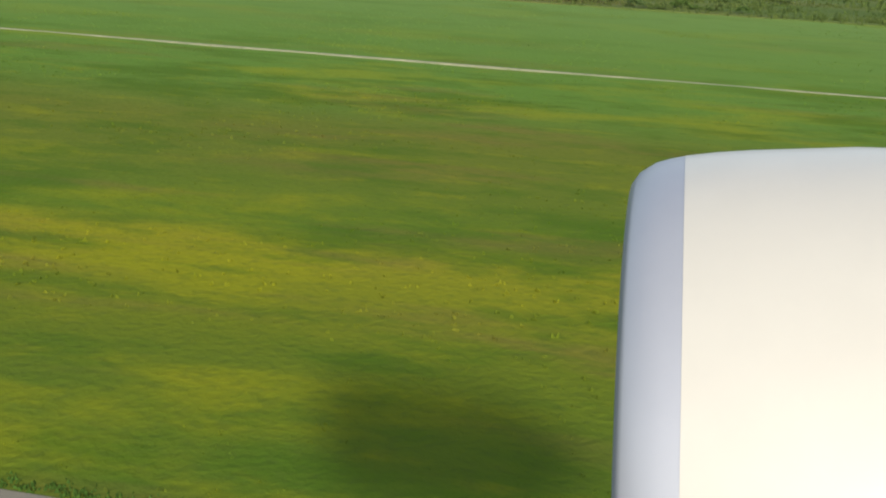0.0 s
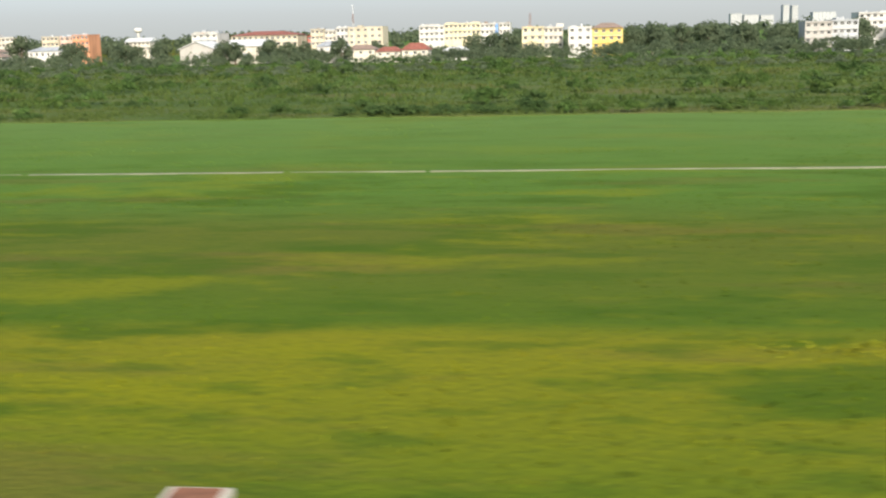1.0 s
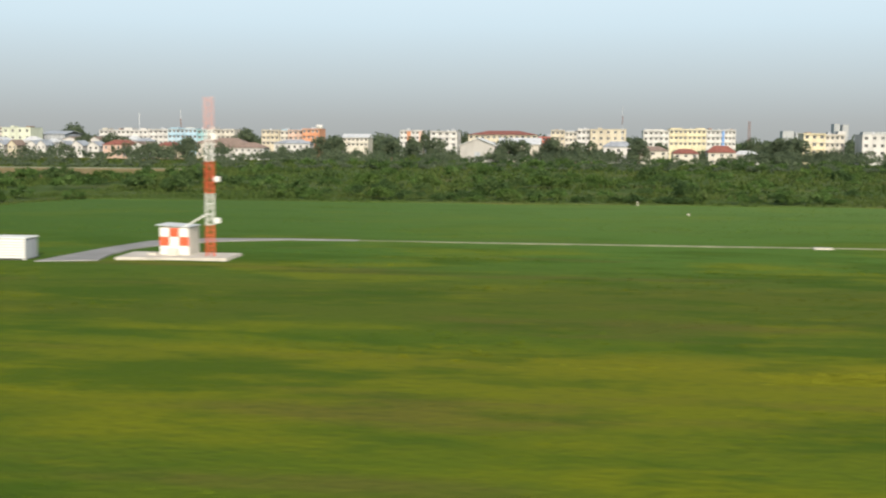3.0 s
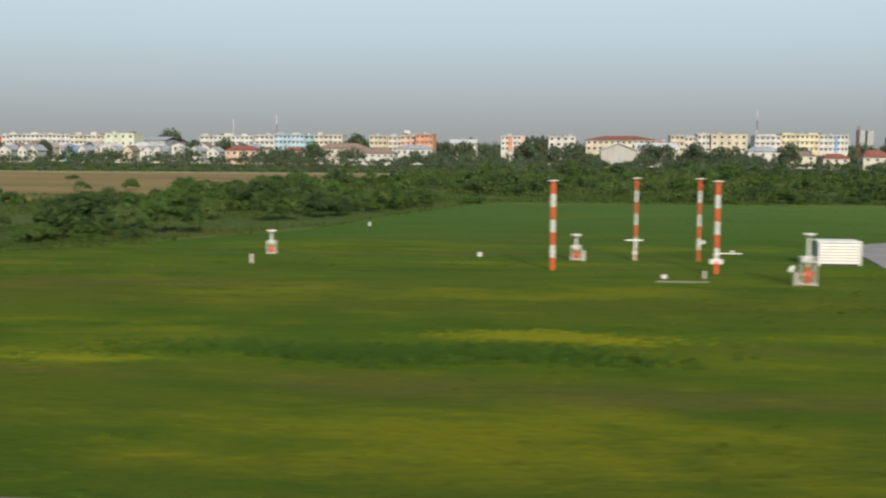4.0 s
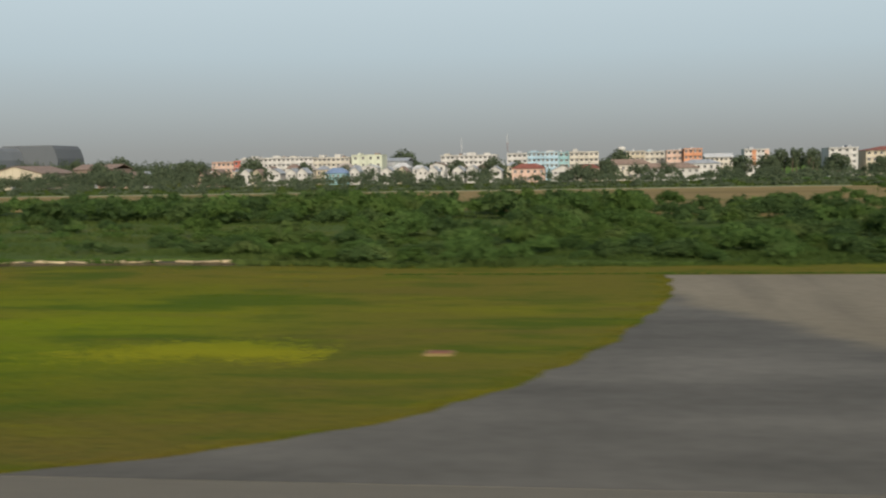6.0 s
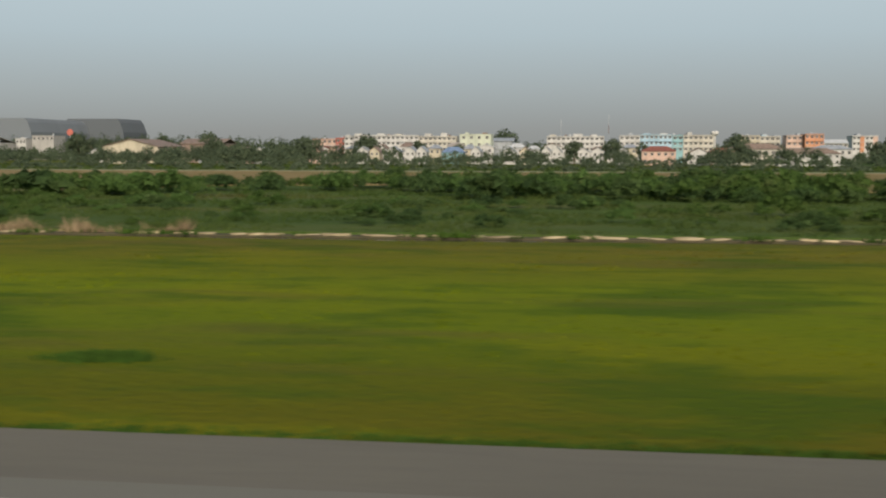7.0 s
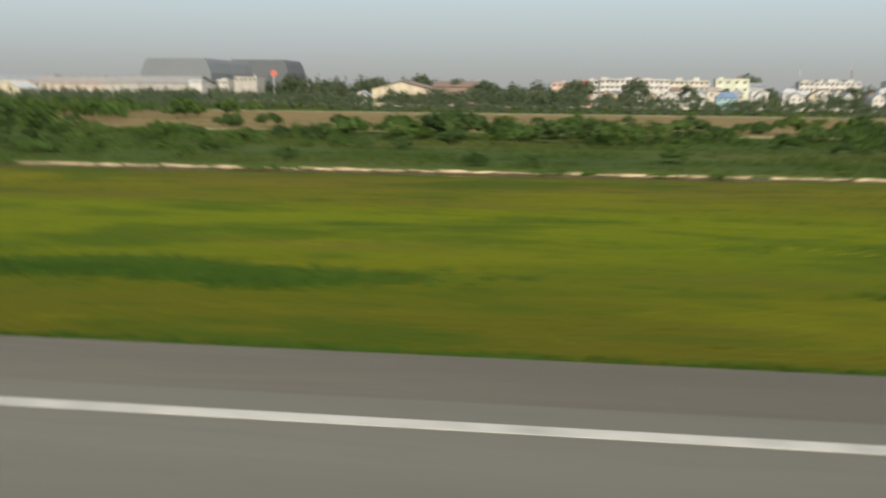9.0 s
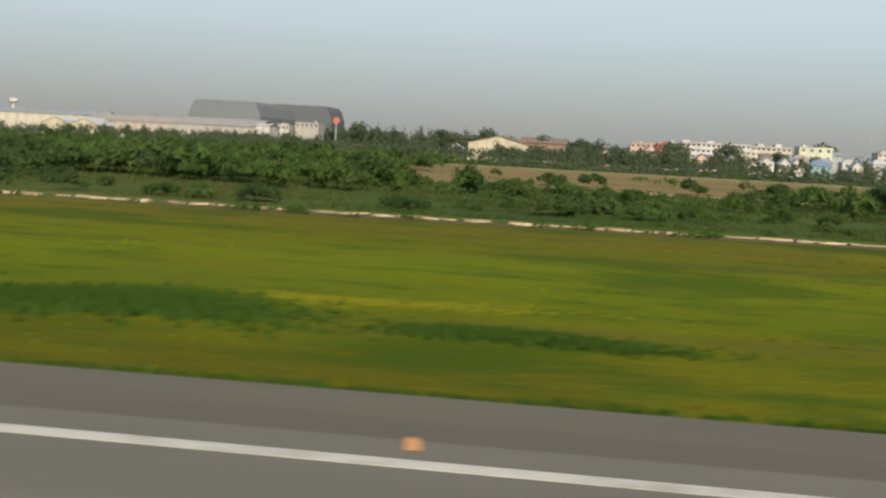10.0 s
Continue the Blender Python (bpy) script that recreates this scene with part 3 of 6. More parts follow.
def thing(name, at, label, category, group="", turn=0.0, kind=""):
    ob = new(name)
    ob.empty_display_size = 0.2
    ob.location = at
    ob.rotation_euler = (0, 0, radians(turn))
    return tagged(ob, label, category, group, kind)


def box(bm, x0, x1, y0, y1, z0, z1, bevel=0.0):
    v = [bm.verts.new(p) for p in ((x0, y0, z0), (x1, y0, z0), (x1, y1, z0), (x0, y1, z0), (x0, y0, z1), (x1, y0, z1), (x1, y1, z1), (x0, y1, z1))]
    fs = [bm.faces.new([v[i] for i in f]) for f in ((3, 2, 1, 0), (4, 5, 6, 7), (0, 1, 5, 4), (1, 2, 6, 5), (2, 3, 7, 6), (3, 0, 4, 7))]
    if bevel:
        es = {e for f in fs for e in f.edges}
        bmesh.ops.bevel(bm, geom=list(es), offset=bevel, segments=2, affect="EDGES", profile=0.5)
    return bm


def boxed(*a, **k):
    return box(bmesh.new(), *a, **k)


def rod(bm, a, b, r0, r1=None, n=8):
    """A tapered round rod from a to b."""
    a, b = Vector(a), Vector(b)
    q = (b - a).to_track_quat("Z", "Y")
    r1 = r0 if r1 is None else r1
    rings = [[bm.verts.new(p + q @ Vector((r * math.cos(2 * math.pi * i / n), r * math.sin(2 * math.pi * i / n), 0))) for i in range(n)]
             for p, r in ((a, r0), (b, r1))]
    for i in range(n):
        bm.faces.new((rings[0][i], rings[0][(i + 1) % n], rings[1][(i + 1) % n], rings[1][i]))
    bm.faces.new(rings[0][::-1])
    bm.faces.new(rings[1])
    return bm


def lathe(bm, profile, n=64, axis="Z"):
    """Turn a profile of (along, radius) round an axis."""
    rings = []
    for a, r in profile:
        ring = []
        for i in range(n):
            c, s = math.cos(2 * math.pi * i / n), math.sin(2 * math.pi * i / n)
            ring.append(bm.verts.new((a, r * c, r * s) if axis == "X" else (r * c, r * s, a)))
        rings.append(ring)
    for k in range(len(rings) - 1):
        for i in range(n):
            bm.faces.new((rings[k][i], rings[k][(i + 1) % n], rings[k + 1][(i + 1) % n], rings[k + 1][i]))
    return bm


def slab(name, outline, z0, z1, mat_, label, category, parent=None):
    """A flat slab of any outline with real thickness."""
    bm = bmesh.new()
    lo = [bm.verts.new((x, y, z0)) for x, y in outline]
    hi = [bm.verts.new((x, y, z1)) for x, y in outline]
    bm.faces.new(hi)
    n = len(lo)
    for i in range(n):
        bm.faces.new((lo[i], lo[(i + 1) % n], hi[(i + 1) % n], hi[i]))
    bmesh.ops.recalc_face_normals(bm, faces=bm.faces)
    ob = part(name, bm, mat_, parent)
    return tagged(ob, label, category, kind="structure")


def triangles(name, tri, mat_, label, category):
    """One object of kind stuff from an array of triangles (n, 3, 3)."""
    tri = np.asarray(tri, dtype=np.float32).reshape(-1, 3)
    me = bpy.data.meshes.new(name)
    n = len(tri) // 3
    me.vertices.add(len(tri))
    me.vertices.foreach_set("co", tri.ravel())
    me.loops.add(len(tri))
    me.loops.foreach_set("vertex_index", np.arange(len(tri), dtype=np.int32))
    me.polygons.add(n)
    me.polygons.foreach_set("loop_start", np.arange(0, len(tri), 3, dtype=np.int32))
    me.update(calc_edges=True)
    me.materials.append(mat_)
    return tagged(new(name, me), label, category, kind="stuff")


rng = np.random.default_rng(7)


def leaf_tris(centres, sizes, outward, stray=0.28):
    """Leaf-shaped triangles at centres, turned roughly outward."""
    n = len(centres)
    nor = outward + rng.normal(0, stray, (n, 3))
    nor /= np.linalg.norm(nor, axis=1, keepdims=True) + 1e-9
    a = np.cross(nor, rng.normal(0, 1, (n, 3)))
    a /= np.linalg.norm(a, axis=1, keepdims=True) + 1e-9
    b = np.cross(nor, a)
    s = sizes[:, None]
    return np.stack([centres + a * s, centres - a * s * 0.6 + b * s * 0.75, centres - a * s * 0.6 - b * s * 0.75], 1)


def bush_tris(x, y, r, h, count, leaf, low=0.0):
    """Leaves of one shrub: several lobes, large leaves inside to close them, small ones on the outside."""
    lobes = int(rng.integers(3, 7))
    ang = rng.uniform(0, 2 * math.pi, lobes)
    off = rng.uniform(0.10, 0.60, lobes) * r
    off[0] *= 0.3
    lx, ly = np.cos(ang) * off, np.sin(ang) * off
    lh = h * rng.uniform(0.5, 0.95, lobes)
    lh[0] = h
    lr = r * rng.uniform(0.42, 0.64, lobes)
    inner = max(30, count // 4)
    n = count + inner
    k = rng.integers(0, lobes, n)
    d = rng.normal(0, 1, (n, 3))
    d[:, 2] = np.abs(d[:, 2]) * 1.35 - 0.62
    d /= np.linalg.norm(d, axis=1, keepdims=True)
    rad = rng.uniform(0.80, 1.06, n)
    size = leaf * rng.uniform(0.6, 1.25, n)
    rad[:inner] = rng.uniform(0.35, 0.72, inner)
    size[:inner] = np.maximum(leaf * 1.4, 0.13 * r)
    c = d * rad[:, None] * np.stack([lr[k], lr[k], lh[k] * 0.55], 1)
    c[:, 0] += lx[k] + x
    c[:, 1] += ly[k] + y
    c[:, 2] += lh[k] * 0.45 + low
    c[:, 2] = np.maximum(c[:, 2], 0.05)
    return leaf_tris(c, size, d)


# ---- ground, runway, taxiway ----
def ground_sheet():
    def spread(stops):
        out = []
        for a, b, step in stops:
            out += list(np.arange(a, b, step))
        return np.array(out + [stops[-1][1]], dtype=float)
    xs = spread(((-4800, -1200, 600), (-1200, -420, 60), (-420, 420, 3), (420, 1200, 60), (1200, 4800, 600)))
    ys = spread(((-4800, -300, 500), (-300, -60, 40), (-60, 140, 2), (140, 420, 10), (420, 1000, 60), (1000, 4900, 390)))
    gx, gy = np.meshgrid(xs, ys, indexing="ij")
    z = np.zeros_like(gx)
    for i in range(gx.shape[0]):
        for j in range(gx.shape[1]):
            x, y = gx[i, j], gy[i, j]
            if 16 < y < 140 and abs(x) < 420 and not (-52 < x < -4 and y < 47):
                z[i, j] = 0.09 * noise.noise((x * 0.09, y * 0.25, 1.7)) + 0.05 * noise.noise((x * 0.4, y * 0.7, 5.1))
            elif y < 15.5:
                z[i, j] = -0.03
    dip = np.clip(1 - np.abs(gy - 51.6) / 1.6, 0, 1) * (gx < -50) * (np.abs(gx) < 420)
    z -= 0.45 * dip
    nx, ny = gx.shape
    idx = np.arange(nx * ny).reshape(nx, ny)
    faces = np.stack([idx[:-1, :-1], idx[1:, :-1], idx[1:, 1:], idx[:-1, 1:]], -1).reshape(-1, 4)
    me = bpy.data.meshes.new("ground")
    me.from_pydata(np.stack([gx, gy, z], -1).reshape(-1, 3).tolist(), [], faces.tolist())
    me.polygons.foreach_set("use_smooth", [True] * len(me.polygons))
    me.materials.append(M_GRASS)
    return tagged(new("ground", me), "open airfield grassland in green, olive and straw yellow", "ground", kind="structure")


ground_sheet()
slab("runway", ((-900, -34), (900, -34), (900, 12.2), (-900, 12.2)), -0.4, 0.02, M_ASPH, "weathered grey asphalt runway with faint streaks", "runway")
slab("runway_shoulder", ((-900, 12.2), (900, 12.2), (900, 17.9), (230, 17.9), (150, 17.5), (90, 16.6), (30, 15.65), (8, 14.9), (-7.2, 14.5), (-46.5, 14.5), (-46.5, 14.55), (-900, 14.55)), -0.4, 0.016, M_SHOULDER,
     "darker brown-grey asphalt shoulder beside the grass", "pavement")


def edge_line():
    bm = bmesh.new()
    x = -700.0
    while x < 700:
        box(bm, x, x + 14, 11.06, 11.37, 0.0, 0.026)
        x += 14
    return tagged(part("runway_edge_line", bm, M_LINE, None), "worn white painted runway edge line on asphalt", "marking", kind="structure")


edge_line()
def smooth_line(pts, steps=6):
    """Points of a smooth curve through the given ones."""
    out = []
    p = [pts[0]] + list(pts) + [pts[-1]]
    for i in range(1, len(p) - 2):
        for k in range(steps):
            u = k / steps
            out.append(tuple(0.5 * (2 * p[i][j] + (p[i + 1][j] - p[i - 1][j]) * u + (2 * p[i - 1][j] - 5 * p[i][j] + 4 * p[i + 1][j] - p[i + 2][j]) * u * u
                                    + (3 * p[i][j] - p[i - 1][j] - 3 * p[i + 1][j] + p[i + 2][j]) * u ** 3) for j in (0, 1)))
    return out + [pts[-1]]


TAXI_WEST = [(x + 0.10 * math.sin(y * 2.1) + 0.07 * math.sin(y * 5.3), y) for x, y in
             smooth_line([(-35.1, 44.5), (-35.3, 38.2), (-37.1, 28.4), (-39.2, 22.0), (-41.3, 18.4), (-43.7, 16.2), (-46.5, 14.55)], 8)]
slab("taxiway", [(-7.2, 14.5), (-7.4, 22.0), (-7.3, 33.0), (-7.0, 44.3)] + TAXI_WEST, -0.3, 0.012, M_TAXI,
     "closed taxiway of dark patched asphalt and tan worn concrete", "taxiway")
PATCH_IN = [(-7.5 - 1.05 * math.sin(math.pi * k / 14) ** 0.7 - 0.22 * math.sin(k * 2.3) - 0.12 * math.sin(k * 5.1), 27.4 + 0.78 * k) for k in range(1, 14)]
slab("asphalt_patch", [(-7.42, 27.0), (-7.34, 33.5), (-7.14, 38.6)] + PATCH_IN[::-1], -0.2, 0.017, M_PATCH,
     "dark asphalt repair along the taxiway edge", "pavement")


def closed_cross():
    bm = bmesh.new()
    for a, b in (((-23.1, 18.75), (-20.15, 15.95)), ((-20.1, 18.85), (-23.2, 15.9))):
        a, b = Vector((*a, 0)), Vector((*b, 0))
        d = (b - a).normalized()
        s = Vector((-d.y, d.x, 0)) * 0.27
        z = 0.021 if b.x < a.x else 0.017
        lo = [bm.verts.new(p) for p in (a - s, b - s, b + s, a + s)]
        hi = [bm.verts.new(p + Vector((0, 0, z))) for p in (a - s, b - s, b + s, a + s)]
        bm.faces.new(hi)
        for i in range(4):
            bm.faces.new((lo[i], lo[(i + 1) % 4], hi[(i + 1) % 4], hi[i]))
    bmesh.ops.recalc_face_normals(bm, faces=bm.faces)
    return tagged(part("closed_taxiway_marking", bm, M_YELLOW_LINE, None), "yellow painted cross closing the old taxiway", "marking", kind="structure")


closed_cross()


def ribbon(name, pts, width, z0, z1, mat_, label, category):
    """A road of constant width along a polyline."""
    p = [Vector((x, y, 0)) for x, y in pts]
    left, right = [], []
    for i, q in enumerate(p):
        d = (p[min(i + 1, len(p) - 1)] - p[max(i - 1, 0)]).normalized()
        s = Vector((-d.y, d.x, 0)) * width / 2
        left.append((q + s)[:2])
        right.append((q - s)[:2])
    return slab(name, left + right[::-1], z0, z1, mat_, label, category)


slab("service_road", ((51.3, 50.6), (54.0, 51.4), (53.5, 54.0), (53.4, 57.0), (54.2, 60.0), (56.3, 62.3), (60, 63.5), (64, 63.7), (64, 64.3), (60, 64.4), (55, 63.7), (52.6, 61.5), (51.8, 57)), -0.3, 0.06, M_SERVICE,
     "grey asphalt service road curving to the equipment hut", "road")
for cx0, cx1, cw in ((62.5, 103, 0.17), (103, 113, 0.18), (113.6, 121.5, 0.10), (122, 137, 0.40), (137.4, 145, 0.14), (145.3, 340, 0.27)):
    ribbon("cable_channel", ((cx0, 64.0 + 0.0007 * (cx0 - 62)), (cx1, 64.0 + 0.0007 * (cx1 - 62))), cw, -0.3, 0.05, M_CHANNEL, "narrow concrete cable channel half grown over by meadow", "channel")
slab("equipment_pad", ((54.6, 52.0), (59.9, 52.4), (59.9, 54.9), (54.4, 54.9)), -0.3, 0.14, M_PAD, "pale concrete pad under the equipment hut", "pavement")
ribbon("perimeter_road", ((-420, 212), (-60, 206), (6, 206)), 2.4, -0.2, 0.3, M_CHANNEL, "pale perimeter road beyond the dry field", "road")


def dry_field():
    pts = [(-420, 118), (-300, 114), (-215, 108), (-190, 103), (-128, 102.5), (-116, 122), (-90, 128), (-55, 116), (-34, 99), (-22, 90), (-4, 104), (3, 126), (12, 160), (20, 204.5), (-60, 204.5), (-420, 210)]
    ribbon("field_track", ((-206, 106.5), (-188, 103.4), (-128, 103.0)), 1.1, -0.2, 0.19, M_PALETRACK, "pale dusty track along the edge of the dry field", "track")
    slab("dry_field", pts, -0.2, 0.16, M_DRY, "flat fallow field of dry tan grass", "field")


dry_field()
slab("scrub_ground", ((-420, 53.2), (-58, 53.2), (-48, 49.6), (6, 49.4), (14, 55), (18, 62), (22, 70), (25, 88), (28, 104), (345, 104), (345, 262), (-420, 262)), -0.2, 0.09, M_SCRUBLAND,
     "waste ground of green weeds and bare brown earth", "ground")

# ---- drainage ditch with its stone bank ----
slab("ditch_water", ((-420, 50.6), (-50, 50.6), (-50, 52.25), (-420, 52.25)), -0.4, -0.13, M_WATER, "narrow dark still water in a drainage ditch", "water")


# ---- the airliner's engine, as it stands when the shot begins ----
def aircraft_engine(at):
    e = thing("aircraft_engine", at, "large white jet engine nacelle with a grey metal intake lip", "aircraft engine")
    cowl = [(-0.53, 0.954), (-0.45, 0.971), (-0.36, 0.986), (-0.1, 1.02), (0.3, 1.045), (0.8, 1.055), (1.4, 1.05), (2.0, 1.02), (2.5, 0.96), (2.9, 0.88), (2.9, 0.85), (2.4, 0.90), (1.0, 0.95)]


    def drooped(bm):
        """The intake leans: its crown stands farther forward than its keel."""
        for v in bm.verts:
            v.co.x -= 0.098 * v.co.z * min(max((0.7 - v.co.x) / 1.2, 0.0), 1.0)
        return bm

    part("cowl", drooped(lathe(bmesh.new(), cowl, 96, "X")), M_COWL, e, smooth=True)
    lip = [(-0.53, 0.953), (-0.57, 0.942), (-0.61, 0.927), (-0.655, 0.895), (-0.675, 0.865), (-0.665, 0.838), (-0.62, 0.815), (-0.50, 0.798), (-0.36, 0.79)]
    part("intake_lip", drooped(lathe(bmesh.new(), lip, 96, "X")), M_LIP, e, "bare grey metal ring", smooth=True)
    part("intake_duct", drooped(lathe(bmesh.new(), [(-0.36, 0.789), (0.0, 0.79), (0.45, 0.80)], 64, "X")), M_GREYROOF, e, smooth=True)
    part("fan_hub", lathe(bmesh.new(), [(0.05, 0.004), (0.12, 0.07), (0.25, 0.15), (0.40, 0.22), (0.55, 0.24)], 32, "X"), M_DARKMETAL, e, smooth=True)
    for i in range(22):
        bm = bmesh.new()
        rows = []
        for k in range(5):
            r = 0.21 + 0.58 * k / 4
            tw = 0.25 + 0.75 * k / 4
            rows.append([bm.verts.new((0.38 - 0.07 * math.cos(tw) * s, 0.09 * math.sin(tw) * s + 0.02 * k * k / 16, r)) for s in (-1, 0, 1)])
        for k in range(4):
            for j in range(2):
                bm.faces.new((rows[k][j], rows[k][j + 1], rows[k + 1][j + 1], rows[k + 1][j]))
        bmesh.ops.solidify(bm, geom=bm.faces[:], thickness=0.008)
        blade = part("fan_blade", bm, M_DARKMETAL, e)
        blade.rotation_euler = (2 * math.pi * i / 22, 0, 0)
    part("exhaust_nozzle", lathe(bmesh.new(), [(2.4, 0.62), (3.0, 0.56), (3.5, 0.44), (3.5, 0.42), (2.9, 0.52)], 64, "X"), M_STEEL, e, smooth=True)
    part("exhaust_cone", lathe(bmesh.new(), [(3.0, 0.30), (3.5, 0.25), (3.9, 0.10), (4.0, 0.003)], 32, "X"), M_STEEL, e, smooth=True)
    return e


aircraft_engine((192.268, 7.28, 7.25))


# ---- landing aids on the grass ----
def striped_pole(x, y, h, arm=0, boxes=False, radius=0.08):
    p = thing("striped_pole", (x, y, 0), "slim red and white banded antenna pole standing in grass", "antenna pole", "landing aid poles")
    n = 7
    for i in range(n):
        z0, z1 = h * i / n, h * (i + 1) / n
        part("band", rod(bmesh.new(), (0, 0, z0 - (0.2 if i == 0 else 0)), (0, 0, z1), radius, radius, 14), M_RED if i % 2 == 0 else M_SIGWHITE, p, smooth=False)
    part("cap_plate", boxed(-0.18, 0.18, -0.12, 0.12, h, h + 0.04, bevel=0.01), M_SIGWHITE, p)
    part("clamp", rod(bmesh.new(), (0, 0, h * 0.20), (0, 0, h * 0.225), radius * 1.35, n=14), M_SIGWHITE, p)
    if arm:
        bm = rod(bmesh.new(), (0, -0.05, h * 0.225), (arm, -0.05, h * 0.225), 0.024)
        rod(bm, (arm * 0.62, -0.05, h * 0.225), (arm * 0.62, -0.05, h * 0.26), 0.06)
        part("arm", bm, M_SIGWHITE, p)
    if boxes:
        for sx in (-1, 1):
            bm = boxed(-0.08, 0.08, -0.08, 0.08, -0.10, 0.10, bevel=0.015)
            part("junction_box", bm, M_SIGWHITE, p, at=(sx * 0.165, -0.02, h * 0.135))
    return p


striped_pole(37.2, 47.5, 3.72)
striped_pole(40.9, 52.5, 3.72, 0, False, 0.05)
striped_pole(43.85, 47.1, 3.76, 1.0, True)
striped_pole(43.7, 52.2, 3.72, 0.3, False, 0.055)


def monitor_mast(x, y, h, w=0.72, cabinet=0.0, dish=True):
    """A little lattice stand with a post and a white reflector plate."""
    s = thing("monitor_antenna", (x, y, 0), "small orange and white monitor antenna on a lattice stand", "antenna", "monitor antennas")
    b = h * 0.55
    for sx in (-1, 1):
        for sy in (-1, 1):
            part("leg", rod(bmesh.new(), (sx * w / 2, sy * w / 2, -0.2), (sx * w / 2 * 0.92, sy * w / 2 * 0.92, b), 0.014), M_SIGWHITE, s)
            part("brace", rod(bmesh.new(), (sx * w / 2, sy * w / 2, 0.05), (sx * 0.05, sy * 0.05, b * 0.5), 0.009), M_PALERED, s)
    for z in (0.05, b * 0.84, b):
        bm = bmesh.new()
        q = w / 2 * 0.95
        for i, k in (((-q, -q), (q, -q)), ((q, -q), (q, q)), ((q, q), (-q, q)), ((-q, q), (-q, -q))):
            rod(bm, (*i, z), (*k, z), 0.014)
        part("ring", bm, M_SIGWHITE, s)
    part("core", boxed(-0.05, 0.05, -0.05, 0.05, -0.1, b * 0.66, bevel=0.02), M_RED, s)
    part("crossbar", boxed(-w * 0.42, w * 0.42, -0.03, 0.03, b * 0.34, b * 0.44, bevel=0.01), M_RED, s)
    part("sleeve", rod(bmesh.new(), (0, 0, b * 0.60), (0, 0, b * 0.86), 0.045, 0.045, 12), M_SIGWHITE, s)
    part("housing", boxed(-w * 0.42, w * 0.16, -0.09, 0.09, b * 0.85, b * 1.0, bevel=0.02), M_SIGWHITE, s)
    part("post", rod(bmesh.new(), (0, 0, b * 0.9), (0, 0, h - 0.12), 0.046, 0.042, 12), M_SIGWHITE, s)
    if dish:
        part("reflector", lathe(bmesh.new(), [(h - 0.14, 0.02), (h - 0.12, 0.13), (h - 0.05, 0.22), (h, 0.24), (h + 0.01, 0.22), (h - 0.01, 0.02)], 24), M_SIGWHITE, s, smooth=True)
    if cabinet < 0:
        unit = part("side_lamp", boxed(-0.06, 0.06, -0.07, 0.07, -0.13, 0.13, bevel=0.02), M_SIGWHITE, s)
        unit.matrix_basis = pose(cabinet - 0.16, -0.05, 0.62, 0, 28, 0)
        part("side_arm", rod(bmesh.new(), (cabinet, -0.05, 0.40), (cabinet - 0.16, -0.05, 0.62), 0.02), M_STEEL, s)
    if cabinet:
        part("cabinet", boxed(cabinet - 0.06, cabinet + 0.06, -0.2, 0.05, -0.1, 0.46, bevel=0.02), M_PAD, s)
    return s


monitor_mast(10.4, 44.2, 1.72, 0.52)
monitor_mast(23.8, 52.65, 1.14, 0.38)
monitor_mast(38.2, 52.0, 1.18, 0.44, 0.34)
monitor_mast(46.8, 43.75, 1.95, 0.54, -0.46)


def t_antenna(x, y):
    t = thing("dipole_antenna", (x, y, 0), "low white dipole antenna on a thin stand", "antenna")
    part("stand", rod(bmesh.new(), (0, 0, -0.2), (0, 0, 0.92), 0.035, 0.03), M_SIGWHITE, t)
    part("dipole", boxed(-0.42, 0.36, -0.03, 0.03, 0.90, 0.96, bevel=0.01), M_SIGWHITE, t)
    part("base_box", boxed(-0.07, 0.09, -0.07, 0.07, 0.28, 0.44, bevel=0.02), M_SIGWHITE, t)
    return t


t_antenna(40.85, 52.2)


def low_box(x, y, w, d, h, label, m=M_SIGWHITE):
    t = thing("junction_cabinet", (x, y, 0), label, "cabinet", "white field cabinets")
    part("body", boxed(-w / 2, w / 2, -d / 2, d / 2, -0.1, h, bevel=0.02), m, t)
    part("lid", boxed(-w / 2 - 0.02, w / 2 + 0.02, -d / 2 - 0.02, d / 2 + 0.02, h, h + 0.03, bevel=0.008), m, t)
    return t


low_box(33.7, 53.2, 0.15, 0.14, 0.14, "small white junction cabinet low in the grass")
low_box(41.6, 45.0, 0.16, 0.14, 0.14, "small white junction cabinet beside a concrete strip")
low_box(43.2, 45.4, 0.10, 0.1, 0.26, "small pale junction cabinet beside the poles", M_PAD)
low_box(23.9, 48.9, 0.11, 0.11, 0.32, "slim pale marker post in the grass", M_PAD)
low_box(24.9, 72.7, 0.09, 0.09, 0.22, "small white marker near the scrub edge")
low_box(85.0, 90.9, 0.16, 0.14, 0.1, "small pale marker stone in the meadow", M_PAD)
low_box(81.7, 103.4, 0.11, 0.11, 0.34, "slim pale post at the foot of the hedge", M_PAD)
slab("pit_cover", ((89.0, 63.4), (90.0, 63.4), (90.0, 63.9), (89.0, 63.9)), -0.2, 0.08, M_PAD, "pale concrete pit cover beside the cable channel", "pavement")
slab("cable_cover", ((41.2, 43.75), (43.2, 43.9), (43.2, 44.15), (41.2, 44.0)), -0.2, 0.05, M_CHANNEL, "narrow concrete cable cover in the grass", "pavement")


